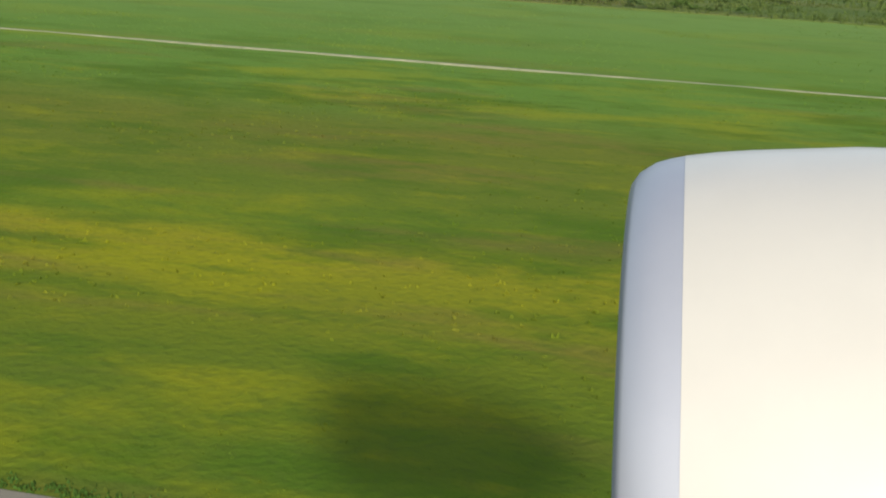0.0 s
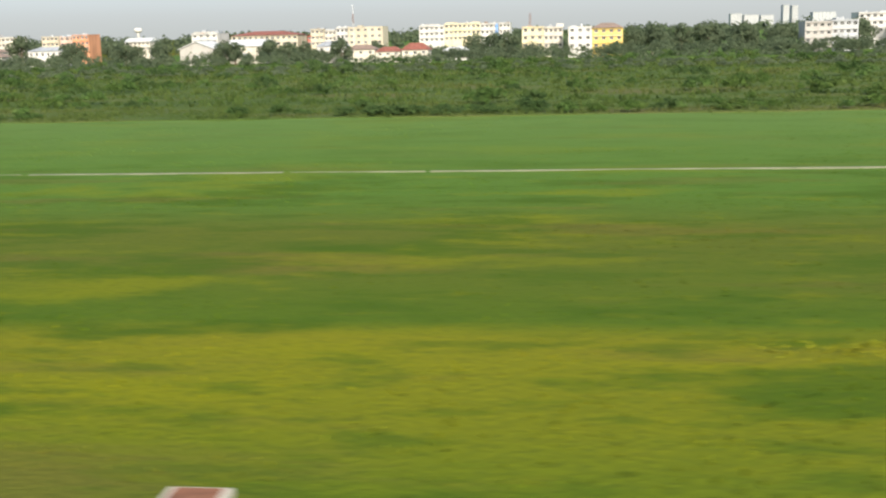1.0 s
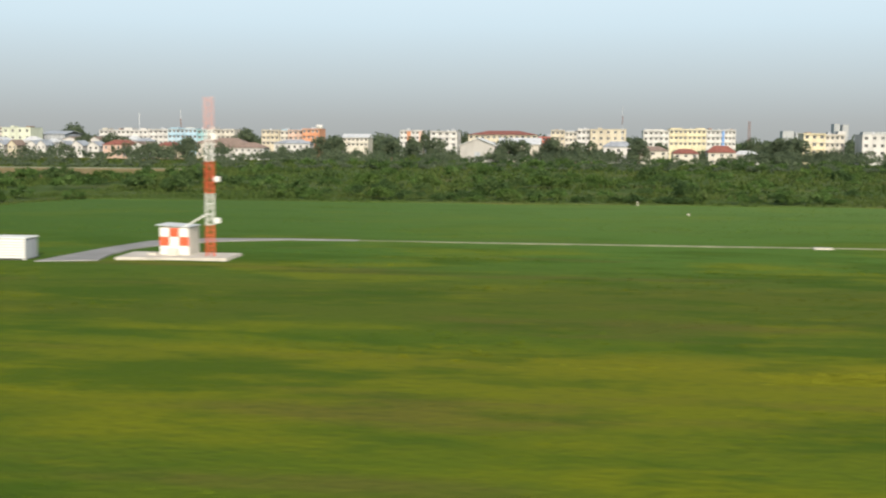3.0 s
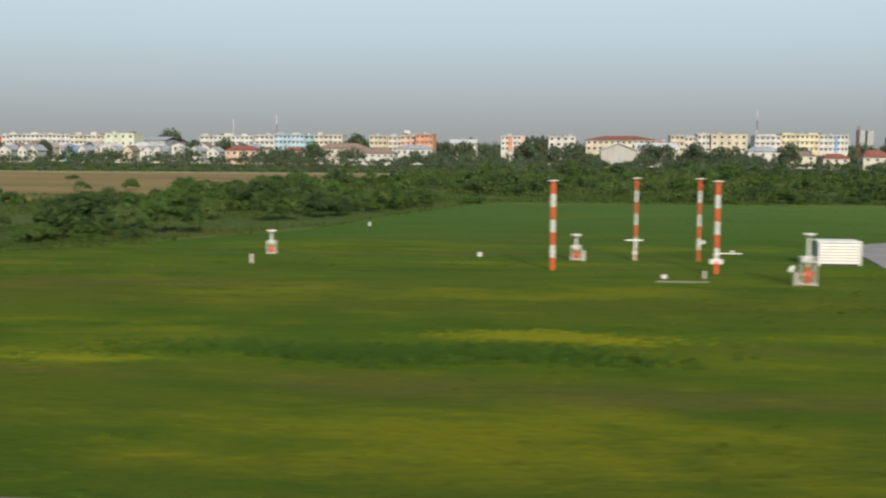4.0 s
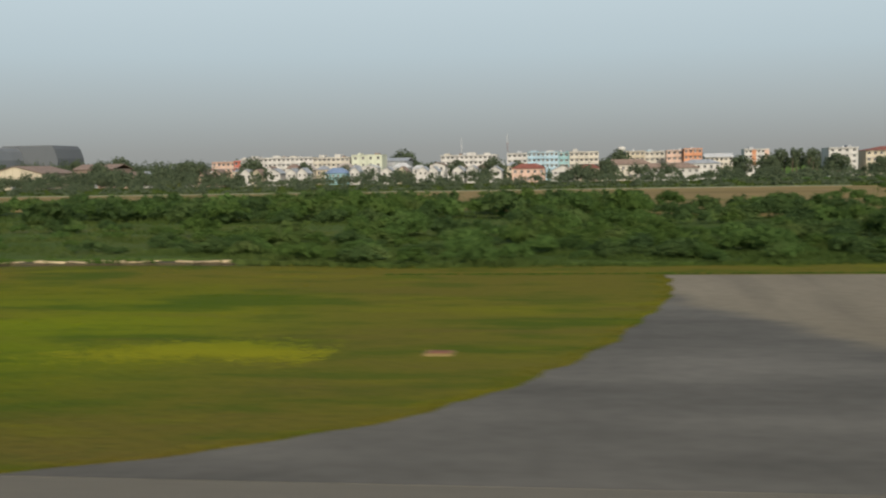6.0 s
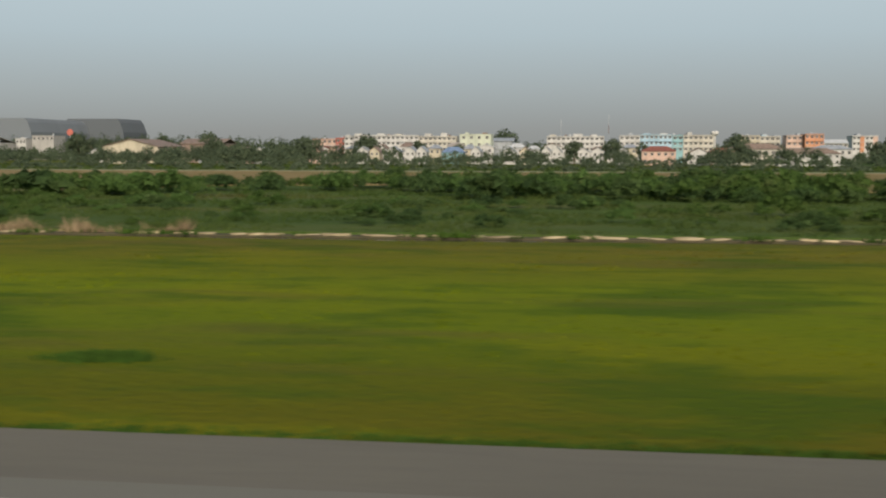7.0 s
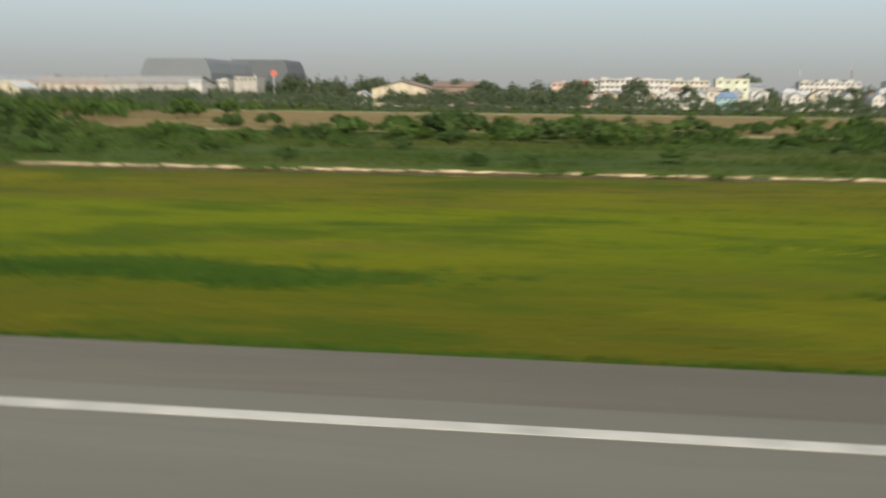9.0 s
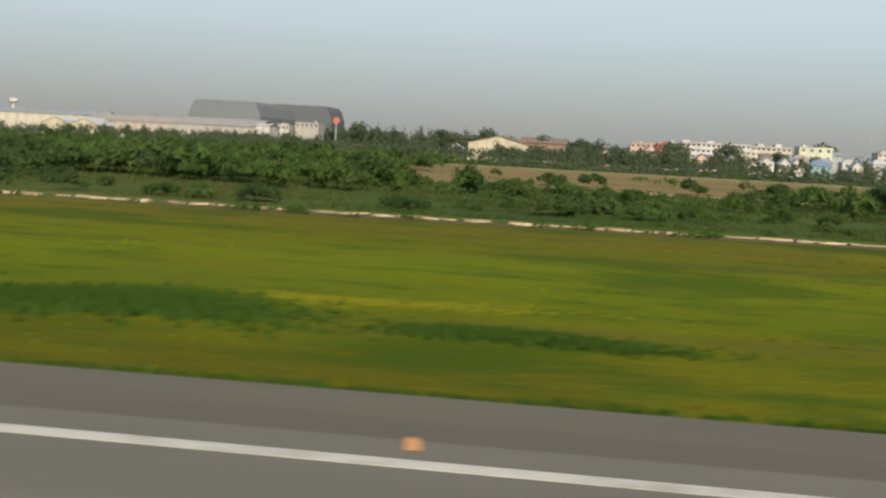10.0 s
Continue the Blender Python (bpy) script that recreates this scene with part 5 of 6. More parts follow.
block(-163.8, -160.2, 378, 9, 8.2, M_BRICK, "brick-red end wall of a building", 4, bays=2)
block(-160.1, -148.8, 375, 9, 8.7, M_WHITE, "white apartment row with stepped parapets", 5, towers=((0.4, 1.6, 0.6, M_WHITE), (4.5, 6.2, 0.6, M_WHITE), (9, 10.8, 0.5, M_IVORY)))
block(-299.0, -289.9, 425, 10, 9.6, M_WEATHERED, "dull beige office building beside the warehouses", 4, bays=5, first=3, ledges=False, name="office_building")
block(-305.6, -301.2, 424, 9, 8.4, M_WHITE, "low white annex of the office building", 3, bays=3, first=1)

# haze over the towers is put into their wall colour
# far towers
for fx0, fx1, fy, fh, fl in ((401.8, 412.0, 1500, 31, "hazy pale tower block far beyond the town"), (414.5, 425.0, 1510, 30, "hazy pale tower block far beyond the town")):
    block(fx0 + 1.5, fx1 - 1.5, fy, 18, fh * 0.96, M_HAZED_WALL, fl, 10, bays=4, first=3, ledges=False, name="tower_block", group="far towers")
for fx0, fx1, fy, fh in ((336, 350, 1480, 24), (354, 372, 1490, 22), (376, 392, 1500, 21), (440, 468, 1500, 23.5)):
    block(fx0, fx1, fy, 20, fh * 0.84, M_HAZED_WALL, "hazy pale block far beyond the town", 8, bays=6, first=4, ledges=False, name="far_building", group="far towers")

# small houses
HOUSES = ((-137.2, -133.4, 330, 3.9, 5.2, 0), (-131.7, -128.6, 331, 3.8, 5.2, 0), (-128.3, -125.3, 331, 3.9, 5.3, 0), (-111.8, -109.0, 330, 3.9, 5.3, 0),
          (-102.4, -98.8, 330, 3.9, 5.1, 0), (-97.4, -94.6, 330, 3.8, 5.2, 1), (-91.2, -88.2, 330, 3.9, 5.1, 0), (-88.0, -85.2, 330, 3.8, 5.2, 0))
WEST_HOUSES = ((-164.6, -161.8, 330, 3.9, 5.2, 0), (-161.0, -157.6, 331, 3.8, 5.4, 2), (-155.0, -151.9, 330, 4.0, 5.3, 2), (-146.5, -143.0, 332, 3.8, 5.2, 0),
          (-142.5, -139.5, 331, 3.8, 5.1, 1), (-176.5, -173.0, 326, 3.7, 5.0, 0), (-182.5, -179.0, 328, 3.7, 5.0, 2), (-225.7, -221.6, 320, 3.1, 4.4, 0),
          (-80.5, -77.3, 328, 3.8, 5.0, 0), (-76.5, -73.0, 329, 3.8, 5.1, 0), (-69.5, -66.0, 325, 3.7, 4.9, 0))
for hx0, hx1, hy, he, hr, kind_ in HOUSES + WEST_HOUSES:
    cottage(hx0, hx1, hy, he, hr, (M_WHITE, M_CREAM, M_PINK)[kind_], M_BROWNROOF if kind_ else M_GREYROOF,
            ("white gabled town house with a grey roof", "cream gabled town house with a brown roof", "salmon gabled town house with a brown roof")[kind_], wins=2)
HOUSE_LOOKS = ((M_WHITE, M_WHITEROOF, "white gabled house with a pale sheet roof"), (M_IVORY, M_BEIGEROOF, "ivory gabled house with a beige roof"), (M_WHITE, M_BROWNROOF, "white gabled house with a brown roof"),
               (M_CREAM, M_GREYROOF, "cream gabled house with a grey roof"), (M_WHITE, M_REDROOF, "white gabled house with a red roof"))
rh = random.Random(31)
hx = -166.0
while hx < -64:
    hw, hh = rh.uniform(3.0, 5.2), rh.uniform(4.3, 5.5)
    wall_, roof_, text_ = HOUSE_LOOKS[rh.choice((0, 0, 1, 2, 3, 4))]
    cottage(hx, hx + hw, rh.uniform(343, 362), hh, hh + rh.uniform(0.8, 1.5), wall_, roof_, text_, gable=rh.random() < 0.6)
    hx += hw + rh.choice((0.2, 0.8, 1.6, 4.5))
cottage(-121.8, -115.4, 340, 3.5, 5.2, M_TEAL, M_BLUEROOF, "house under a dark blue sheet roof", gable=False, wins=4)
cottage(-62.5, -53.2, 320, 4.0, 5.4, M_PINK, M_REDROOF, "row of low salmon houses under red roofs", gable=False, wins=5)
cottage(-50.8, -44.7, 310, 3.3, 4.8, M_WHITE, M_BROWNROOF, "white gabled house with a wide front", wins=3)
cottage(-44.4, -37.8, 315, 3.8, 4.9, M_CREAM, M_REDROOF, "tan house under a red tiled roof", gable=False, wins=4)
cottage(-37.5, -22.6, 330, 4.6, 6.2, M_IVORY, M_BROWNROOF, "long low building under a brown roof", gable=False, wins=8)
cottage(-26.9, -11.0, 310, 3.4, 4.9, M_WHITE, M_BROWNROOF, "terrace of low white houses under brown roofs", gable=False, wins=9)
cottage(-14.1, -3.2, 332, 4.6, 5.8, M_WHITE, M_GREYROOF, "white terrace under a dark grey roof", gable=False, wins=6)
cottage(108.4, 115.0, 285, 3.2, 4.9, M_IVORY, M_REDROOF, "house under a bright red hipped roof", gable=False, wins=3)
cottage(100.5, 106.8, 292, 2.8, 4.0, M_IVORY, M_REDROOF, "low house with a faded red roof", gable=False, wins=3)
cottage(83.2, 90.9, 300, 4.4, 5.8, M_WHITE, M_GREYROOF, "two-storey white house with a deep carport", gable=False, wins=3)
cottage(92.0, 99.5, 296, 3.4, 4.6, M_IVORY, M_BROWNROOF, "low ivory house under a brown roof", gable=False, wins=3)
cottage(117.0, 123.0, 300, 2.6, 3.6, M_WHITE, M_WHITEROOF, "low white shed beside the trees", gable=False, wins=3)

# halls and sheds
hall(45.4, 54.6, 300, 14, 4.7, 6.4, M_WEATHERED, M_WHITEROOF, "dull grey-white hall with a wide low gable and pale sheet roof", along=False, name="gabled_hall")
hall(55.2, 66.0, 310, 12, 5.0, 6.5, M_IVORY, M_WHITEROOF, "pale hall with a white sheet roof", name="sheet_roofed_hall")
hall(-219.6, -202.6, 316, 22, 5.2, 7.2, M_CREAM, M_BROWNROOF, "wide cream shed with a low gable", along=False, name="gabled_shed", bands=8)
hall(-206.5, -193.0, 345, 14, 6.2, 7.6, M_BROWNROOF, M_BROWNROOF, "brown-roofed shed behind a cream one", name="brown_shed")
hall(-368.7, -337.0, 392, 30, 6.6, 8.7, M_BEIGEROOF, M_BEIGEROOF, "long warehouse under a beige sheet roof", bands=10)
hall(-337.0, -304.5, 392, 30, 6.8, 9.2, M_WEATHERED, M_WEATHERED, "long warehouse under a pale sheet roof", bands=10)
hall(-304.2, -299.3, 391, 10, 7.6, 8.0, M_WHITE, M_WHITEROOF, "white cube at the end of the warehouses", name="loading_annex")
hall(-353.8, -345.0, 330, 12, 4.4, 6.3, M_CREAM, M_WHITEROOF, "pale twin-gabled shed beside trees", along=False, name="gabled_shed")
hall(-344.6, -335.6, 330, 12, 4.4, 6.3, M_CREAM, M_WHITEROOF, "pale twin-gabled shed beside trees", along=False, name="gabled_shed")
hall(-420, -372.0, 410, 24, 8.0, 9.4, M_IVORY, M_GREYROOF, "long low warehouse under a grey roof", bands=8)


def hangar(x0, x1, y, depth, h, cladding, label):
    """A great flat-topped hangar with sloping shoulders."""
    t = thing("hangar", (x0, y, 0), label, "hangar", "great hangars")
    w = x1 - x0
    prof = ((0, 0), (0, h * 0.66), (w * 0.06, h * 0.93), (w * 0.10, h), (w * 0.90, h), (w * 0.95, h * 0.9), (w, h * 0.66), (w, 0))
    bm = bmesh.new()
    a = [bm.verts.new((px, 0, pz)) for px, pz in prof]
    b = [bm.verts.new((px, depth, pz)) for px, pz in prof]
    bm.faces.new(a)
    bm.faces.new(b[::-1])
    for i in range(len(a) - 1):
        bm.faces.new((a[i], b[i], b[i + 1], a[i + 1]))
    bmesh.ops.recalc_face_normals(bm, faces=bm.faces)
    part("shell", bm, cladding, t)
    for i in range(4):
        part("sliding_door", boxed(w * (0.12 + 0.19 * i), w * (0.12 + 0.19 * (i + 1)) - 0.2, -0.3, -0.01, 0, h * 0.62), cladding, t)
    return t


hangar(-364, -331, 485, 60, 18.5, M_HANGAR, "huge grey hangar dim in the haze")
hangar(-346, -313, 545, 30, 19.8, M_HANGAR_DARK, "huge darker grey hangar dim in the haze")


def water_tower(x, y, h, r, label):
    t = thing("water_tower", (x, y, 0), label, "water tower", "water towers")
    part("shaft", rod(bmesh.new(), (0, 0, -0.2), (0, 0, h * 0.86), r * 0.38, r * 0.34, 16), M_WHITE, t)
    part("tank", lathe(bmesh.new(), [(h * 0.82, 0.01), (h * 0.83, r * 0.4), (h * 0.88, r), (h * 0.97, r), (h, r * 0.6), (h * 1.005, 0.01)], 24), M_WHITE, t, smooth=True)
    return t


water_tower(-29.1, 457, 12.0, 1.6, "slim white mushroom-shaped water tower")
water_tower(-455, 500, 15.2, 2.2, "white water tower in the haze")
lattice_mast(88.8, 322, 15.6, 0.5, (M_STEEL, M_STEEL, M_STEEL, M_STEEL, M_RUST, M_STEEL), "radio_mast", "tall slim lattice radio mast above the roofs", taper=0.45)
lattice_mast(-71.0, 410, 16.8, 0.5, (M_STEEL, M_STEEL, M_STEEL, M_RUST, M_STEEL), "radio_mast", "tall slim lattice radio mast above the roofs", taper=0.45)
lattice_mast(-88.0, 412, 15.5, 0.45, (M_STEEL, M_STEEL, M_STEEL, M_STEEL), "radio_mast", "thin grey lattice radio mast above the roofs", taper=0.45)
lattice_mast(135.0, 400, 13.0, 0.9, (M_RUST, M_RUST, M_RUST), "radio_mast", "brown lattice mast beside the apartment building", taper=0.6)


def round_sign(x, y, z):
    t = thing("round_sign", (x, y, 0), "round red advertising sign on a tall post", "sign")
    part("post", rod(bmesh.new(), (0, 0, -0.2), (0, 0, z - 1.2), 0.25, 0.2, 10), M_STEEL, t)
    part("face", rod(bmesh.new(), (0, -0.25, z), (0, 0.25, z), 1.25, 1.25, 32), M_SIGNRED, t)
    part("rim", lathe(bmesh.new(), [(0, 1.25), (0.05, 1.31), (0.5, 1.31), (0.55, 1.25)], 32), M_SIGNRED, t).matrix_basis = pose(0, 0.28, z, 90)
    return t


round_sign(-282.9, 425, 11.0)


# ---- trees, scrub, reeds and grass ----
def tree_variant(h, r, count, seed):
    global rng
    rng = np.random.default_rng(seed)
    bm = rod(bmesh.new(), (0, 0, -0.2), (0.05 * h * 0.3, 0, h * 0.42), 0.045 * h, 0.028 * h, 9)
    tips = []
    for i in range(6):
        a = i * 1.05 + rng.uniform(-0.3, 0.3)
        tip = (math.cos(a) * r * rng.uniform(0.4, 0.62), math.sin(a) * r * rng.uniform(0.4, 0.62), h * (0.36 + 0.44 * ((i * 0.37) % 1.0)))
        rod(bm, (0.015 * h, 0, h * rng.uniform(0.28, 0.42)), tip, 0.018 * h, 0.006 * h, 6)
        tips.append(tip)
    tips.append((0, 0, h * 0.82))
    tips = np.array(tips)
    k = rng.integers(0, len(tips), count)
    d = rng.normal(0, 1, (count, 3))
    d /= np.linalg.norm(d, axis=1, keepdims=True)
    sz = r * rng.uniform(0.40, 0.58, len(tips))
    c = tips[k] + d * rng.uniform(0.6, 1.08, count)[:, None] * sz[k][:, None] * np.array((1, 1, 0.8))
    return bm, leaf_tris(c, 0.075 * r * rng.uniform(0.6, 1.3, count) + 0.04, d)


def tree(x, y, h, r, label, seed):
    t = thing("tree", (x, y, 0), label, "tree", "trees of the town edge")
    bm, tri = tree_variant(h, r, 1500, seed)
    part("trunk", bm, M_BARK, t)
    crown = triangles("crown", tri, M_TREE, "", "")
    del crown["kind"]
    crown.parent = t
    return t


ROUND = "dark green broad-crowned tree among the houses"
first_trees = [tree(-145.2, 340, 8.4, 5.2, "large dark broad-crowned tree beside white houses", 11), tree(-188.4, 325, 7.4, 4.8, "dark dense round tree at the edge of town", 12),
               tree(91.8, 290, 6.9, 3.2, ROUND, 13), tree(-31.8, 362, 9.4, 5.2, "dark spreading tree above the roofs", 14), tree(27.8, 330, 7.5, 2.2, "dark upright tree among the houses", 15)]
SPOTS = ((-107.5, 398, 10.8, 0), (-162.0, 330, 8.0, 1), (-224, 420, 10.5, 0), (-240, 415, 10, 2), (-262, 400, 9.5, 4), (-270, 405, 10, 0), (-255, 398, 8.4, 2),
         (-230, 360, 8, 1), (-130, 345, 7.4, 2), (-118, 352, 6.8, 4), (-70, 345, 7.6, 3), (-82, 350, 7.4, 2), (-62, 335, 7.0, 4), (-36, 318, 6.3, 1), (2, 325, 7.0, 2),
         (8, 318, 6.6, 0), (25, 312, 6.4, 1), (38, 306, 6.5, 3), (33, 300, 6.0, 2), (58, 300, 6.2, 0), (62, 296, 6.4, 2), (70, 302, 6.4, 1), (76, 298, 6.0, 2), (80, 300, 6.3, 4),
         (98, 305, 5.8, 2))
OTHER_SPOTS = ((124, 318, 6.4, 0), (130, 312, 7.2, 2), (133, 308, 6.8, 1), (166, 310, 7.4, 3), (172, 318, 8.2, 0), (180, 322, 8.6, 2), (188, 326, 8.4, 1), (196, 316, 7.8, 0),
         (204, 312, 7.2, 3), (226, 318, 8.2, 1), (240, 322, 8.8, 0), (250, 325, 8.6, 2), (-200, 352, 8.2, 1))
for i, (tx, ty, th, tv) in enumerate(SPOTS + OTHER_SPOTS):
    src_h = (8.4, 7.4, 6.9, 9.4, 7.5)[tv]
    c = copy_thing(first_trees[tv], pose(tx, ty, 0, 0, 0, 67 * i) @ Matrix.Scale(th / src_h, 4))
    c["label"] = ROUND
for i in range(9):
    c = copy_thing(first_trees[4], pose(22.2 + 1.8 * i, 398 + 3 * (i % 3), 0, 0, 0, 50 * i) @ Matrix.Diagonal((0.8, 0.8, (9.7 + 0.5 * (i % 2)) / 7.5, 1)))
    c["label"] = "slim dark tree in a row behind the school"
rng = np.random.default_rng(21)


def scrub_front(x):
    """Where the thicket begins, by the plan."""
    return float(np.interp(x, (-420, -58, -48, 6, 14, 18, 22, 26, 30, 420), (54.2, 54.2, 48.4, 48.2, 54.5, 62, 70, 88, 104, 104)))


def tufts(xs, ys, hs, width):
    """Three leaning blades to a tuft."""
    n = len(xs)
    out = []
    for k in range(3):
        a = rng.uniform(0, 2 * math.pi, n)
        base = np.stack([xs + rng.normal(0, width, n), ys + rng.normal(0, width, n), np.full(n, -0.03)], 1)
        side = np.stack([np.cos(a), np.sin(a), np.zeros(n)], 1) * (width * rng.uniform(0.5, 1.0, n))[:, None]
        lean = np.stack([rng.normal(0, 0.35, n) * hs, rng.normal(0, 0.35, n) * hs, hs * rng.uniform(0.7, 1.1, n) + 0.03], 1)
        out.append(np.stack([base - side, base + side, base + lean], 1))
    return np.concatenate(out)


def shrub_tris(x, y, r, h, count, leaf, stray=0.62):
    """Leaves of one rounded shrub: a dome of many lobes that reaches the ground, closed inside by larger leaves."""
    n = int(rng.integers(12, 21))
    ang, d = rng.uniform(0, 2 * math.pi, n), np.sqrt(rng.random(n)) * 0.80
    d[0] = 0.1
    cx, cy = np.cos(ang) * d * r, np.sin(ang) * d * r
    cz = h * (0.22 + 0.50 * (1 - d ** 2)) * rng.uniform(0.78, 1.08, n)
    lr = r * rng.uniform(0.20, 0.38, n)
    lv = np.minimum(cz, h * rng.uniform(0.20, 0.34, n))
    inner = count // 5
    k = rng.choice(n, count + inner, p=lr ** 2 / np.sum(lr ** 2))
    v = rng.normal(0, 1, (count + inner, 3))
    v[:, 2] = np.abs(v[:, 2]) * 1.2 - 0.42
    v /= np.linalg.norm(v, axis=1, keepdims=True)
    rad, size = rng.uniform(0.66, 1.12, count + inner), leaf * rng.uniform(0.6, 1.3, count + inner)
    rad[:inner], size[:inner] = rng.uniform(0.3, 0.7, inner), np.maximum(leaf * 1.5, 0.16 * r)
    c = np.stack([cx[k], cy[k], cz[k]], 1) + v * rad[:, None] * np.stack([lr[k], lr[k], lv[k]], 1)
    out = v + 0.4 * c / np.array((r, r, h))
    c += np.array((x, y, 0.0))
    c[:, 2] = np.maximum(c[:, 2], 0.05)
    return leaf_tris(c, size, out / np.linalg.norm(out, axis=1, keepdims=True), stray)


# single shrubs that stand out: place, half width, height
BY_TAXIWAY = ((-13, 75, 2.0, 2.3), (-24, 102, 1.5, 1.4), (-11, 122, 1.2, 1.7), (-15, 53, 1.6, 1.2), (-25, 63, 1.5, 1.4), (-29, 65, 1.1, 1.2), (-5, 54, 1.9, 1.6), (0, 54, 1.3, 1.2), (3, 52, 1.0, 1.3),
              (7, 66, 1.8, 1.7), (13, 88, 2.9, 2.8), (17, 88, 2.2, 2.2), (31, 130, 2.2, 2.3), (-7, 51.5, 1.4, 1.1), (-31, 112, 1.7, 2.0), (-34, 51.5, 1.3, 1.1), (-30, 55, 1.9, 1.4), (-45, 60, 1.6, 1.3))
TALLER = ((11.9, 58, 1.9, 3.0), (15.2, 63, 2.0, 2.7), (18, 75, 1.8, 2.6), (20.3, 79, 1.7, 2.3), (3.6, 99, 2.4, 2.5), (4.7, 71.5, 1.8, 2.0), (-15.8, 94, 2.0, 1.9), (-4, 58.5, 1.6, 1.7), (7, 71.5, 1.9, 2.1), (10.9, 66, 1.7, 1.8))
BY_DITCH = ((-113, 57, 0.5, 0.9), (-153, 56, 0.5, 0.6), (-146, 60, 0.9, 1.1), (-174, 66, 0.6, 1.2), (-185, 64, 2.2, 1.5), (-189, 61, 0.5, 0.9), (-194, 58, 0.9, 0.7), (-172, 63, 0.7, 1.1), (-156, 55.5, 0.7, 0.8),
            (-212, 55.5, 0.9, 1.1), (-213, 62, 0.6, 0.8), (-207, 55.2, 1.1, 0.9), (-205, 55.6, 0.9, 1.0), (-202, 56, 1.6, 1.1), (-195, 57.5, 1.1, 0.9), (-187, 59, 1.6, 1.2), (-182, 60, 1.4, 1.1), (-166, 57, 0.5, 0.6))
BY_FIELD = ((-151, 101, 1.3, 1.7), (-141, 96, 1.5, 1.4), (-124, 93, 3.6, 2.4), (-108, 110, 2.0, 2.2), (-90, 106, 3.2, 2.1), (-81, 100, 2.5, 2.0), (-162, 87, 3.6, 2.7), (-153, 91, 3.6, 2.1), (-144, 106, 2.0, 1.6),
            (-119, 97, 2.2, 2.3), (-114, 99, 2.0, 2.5), (-185, 112, 1.8, 1.7), (-136, 113, 2.4, 1.4), (-215, 112, 2.0, 3.2), (-194, 81, 1.4, 2.6), (-176, 106, 1.9, 1.6), (-142, 112, 2.2, 1.9), (-169, 99, 1.6, 1.9), (-189, 111, 2.0, 1.5),
            (-116, 95, 2.6, 2.2), (-129, 94, 2.2, 2.0))


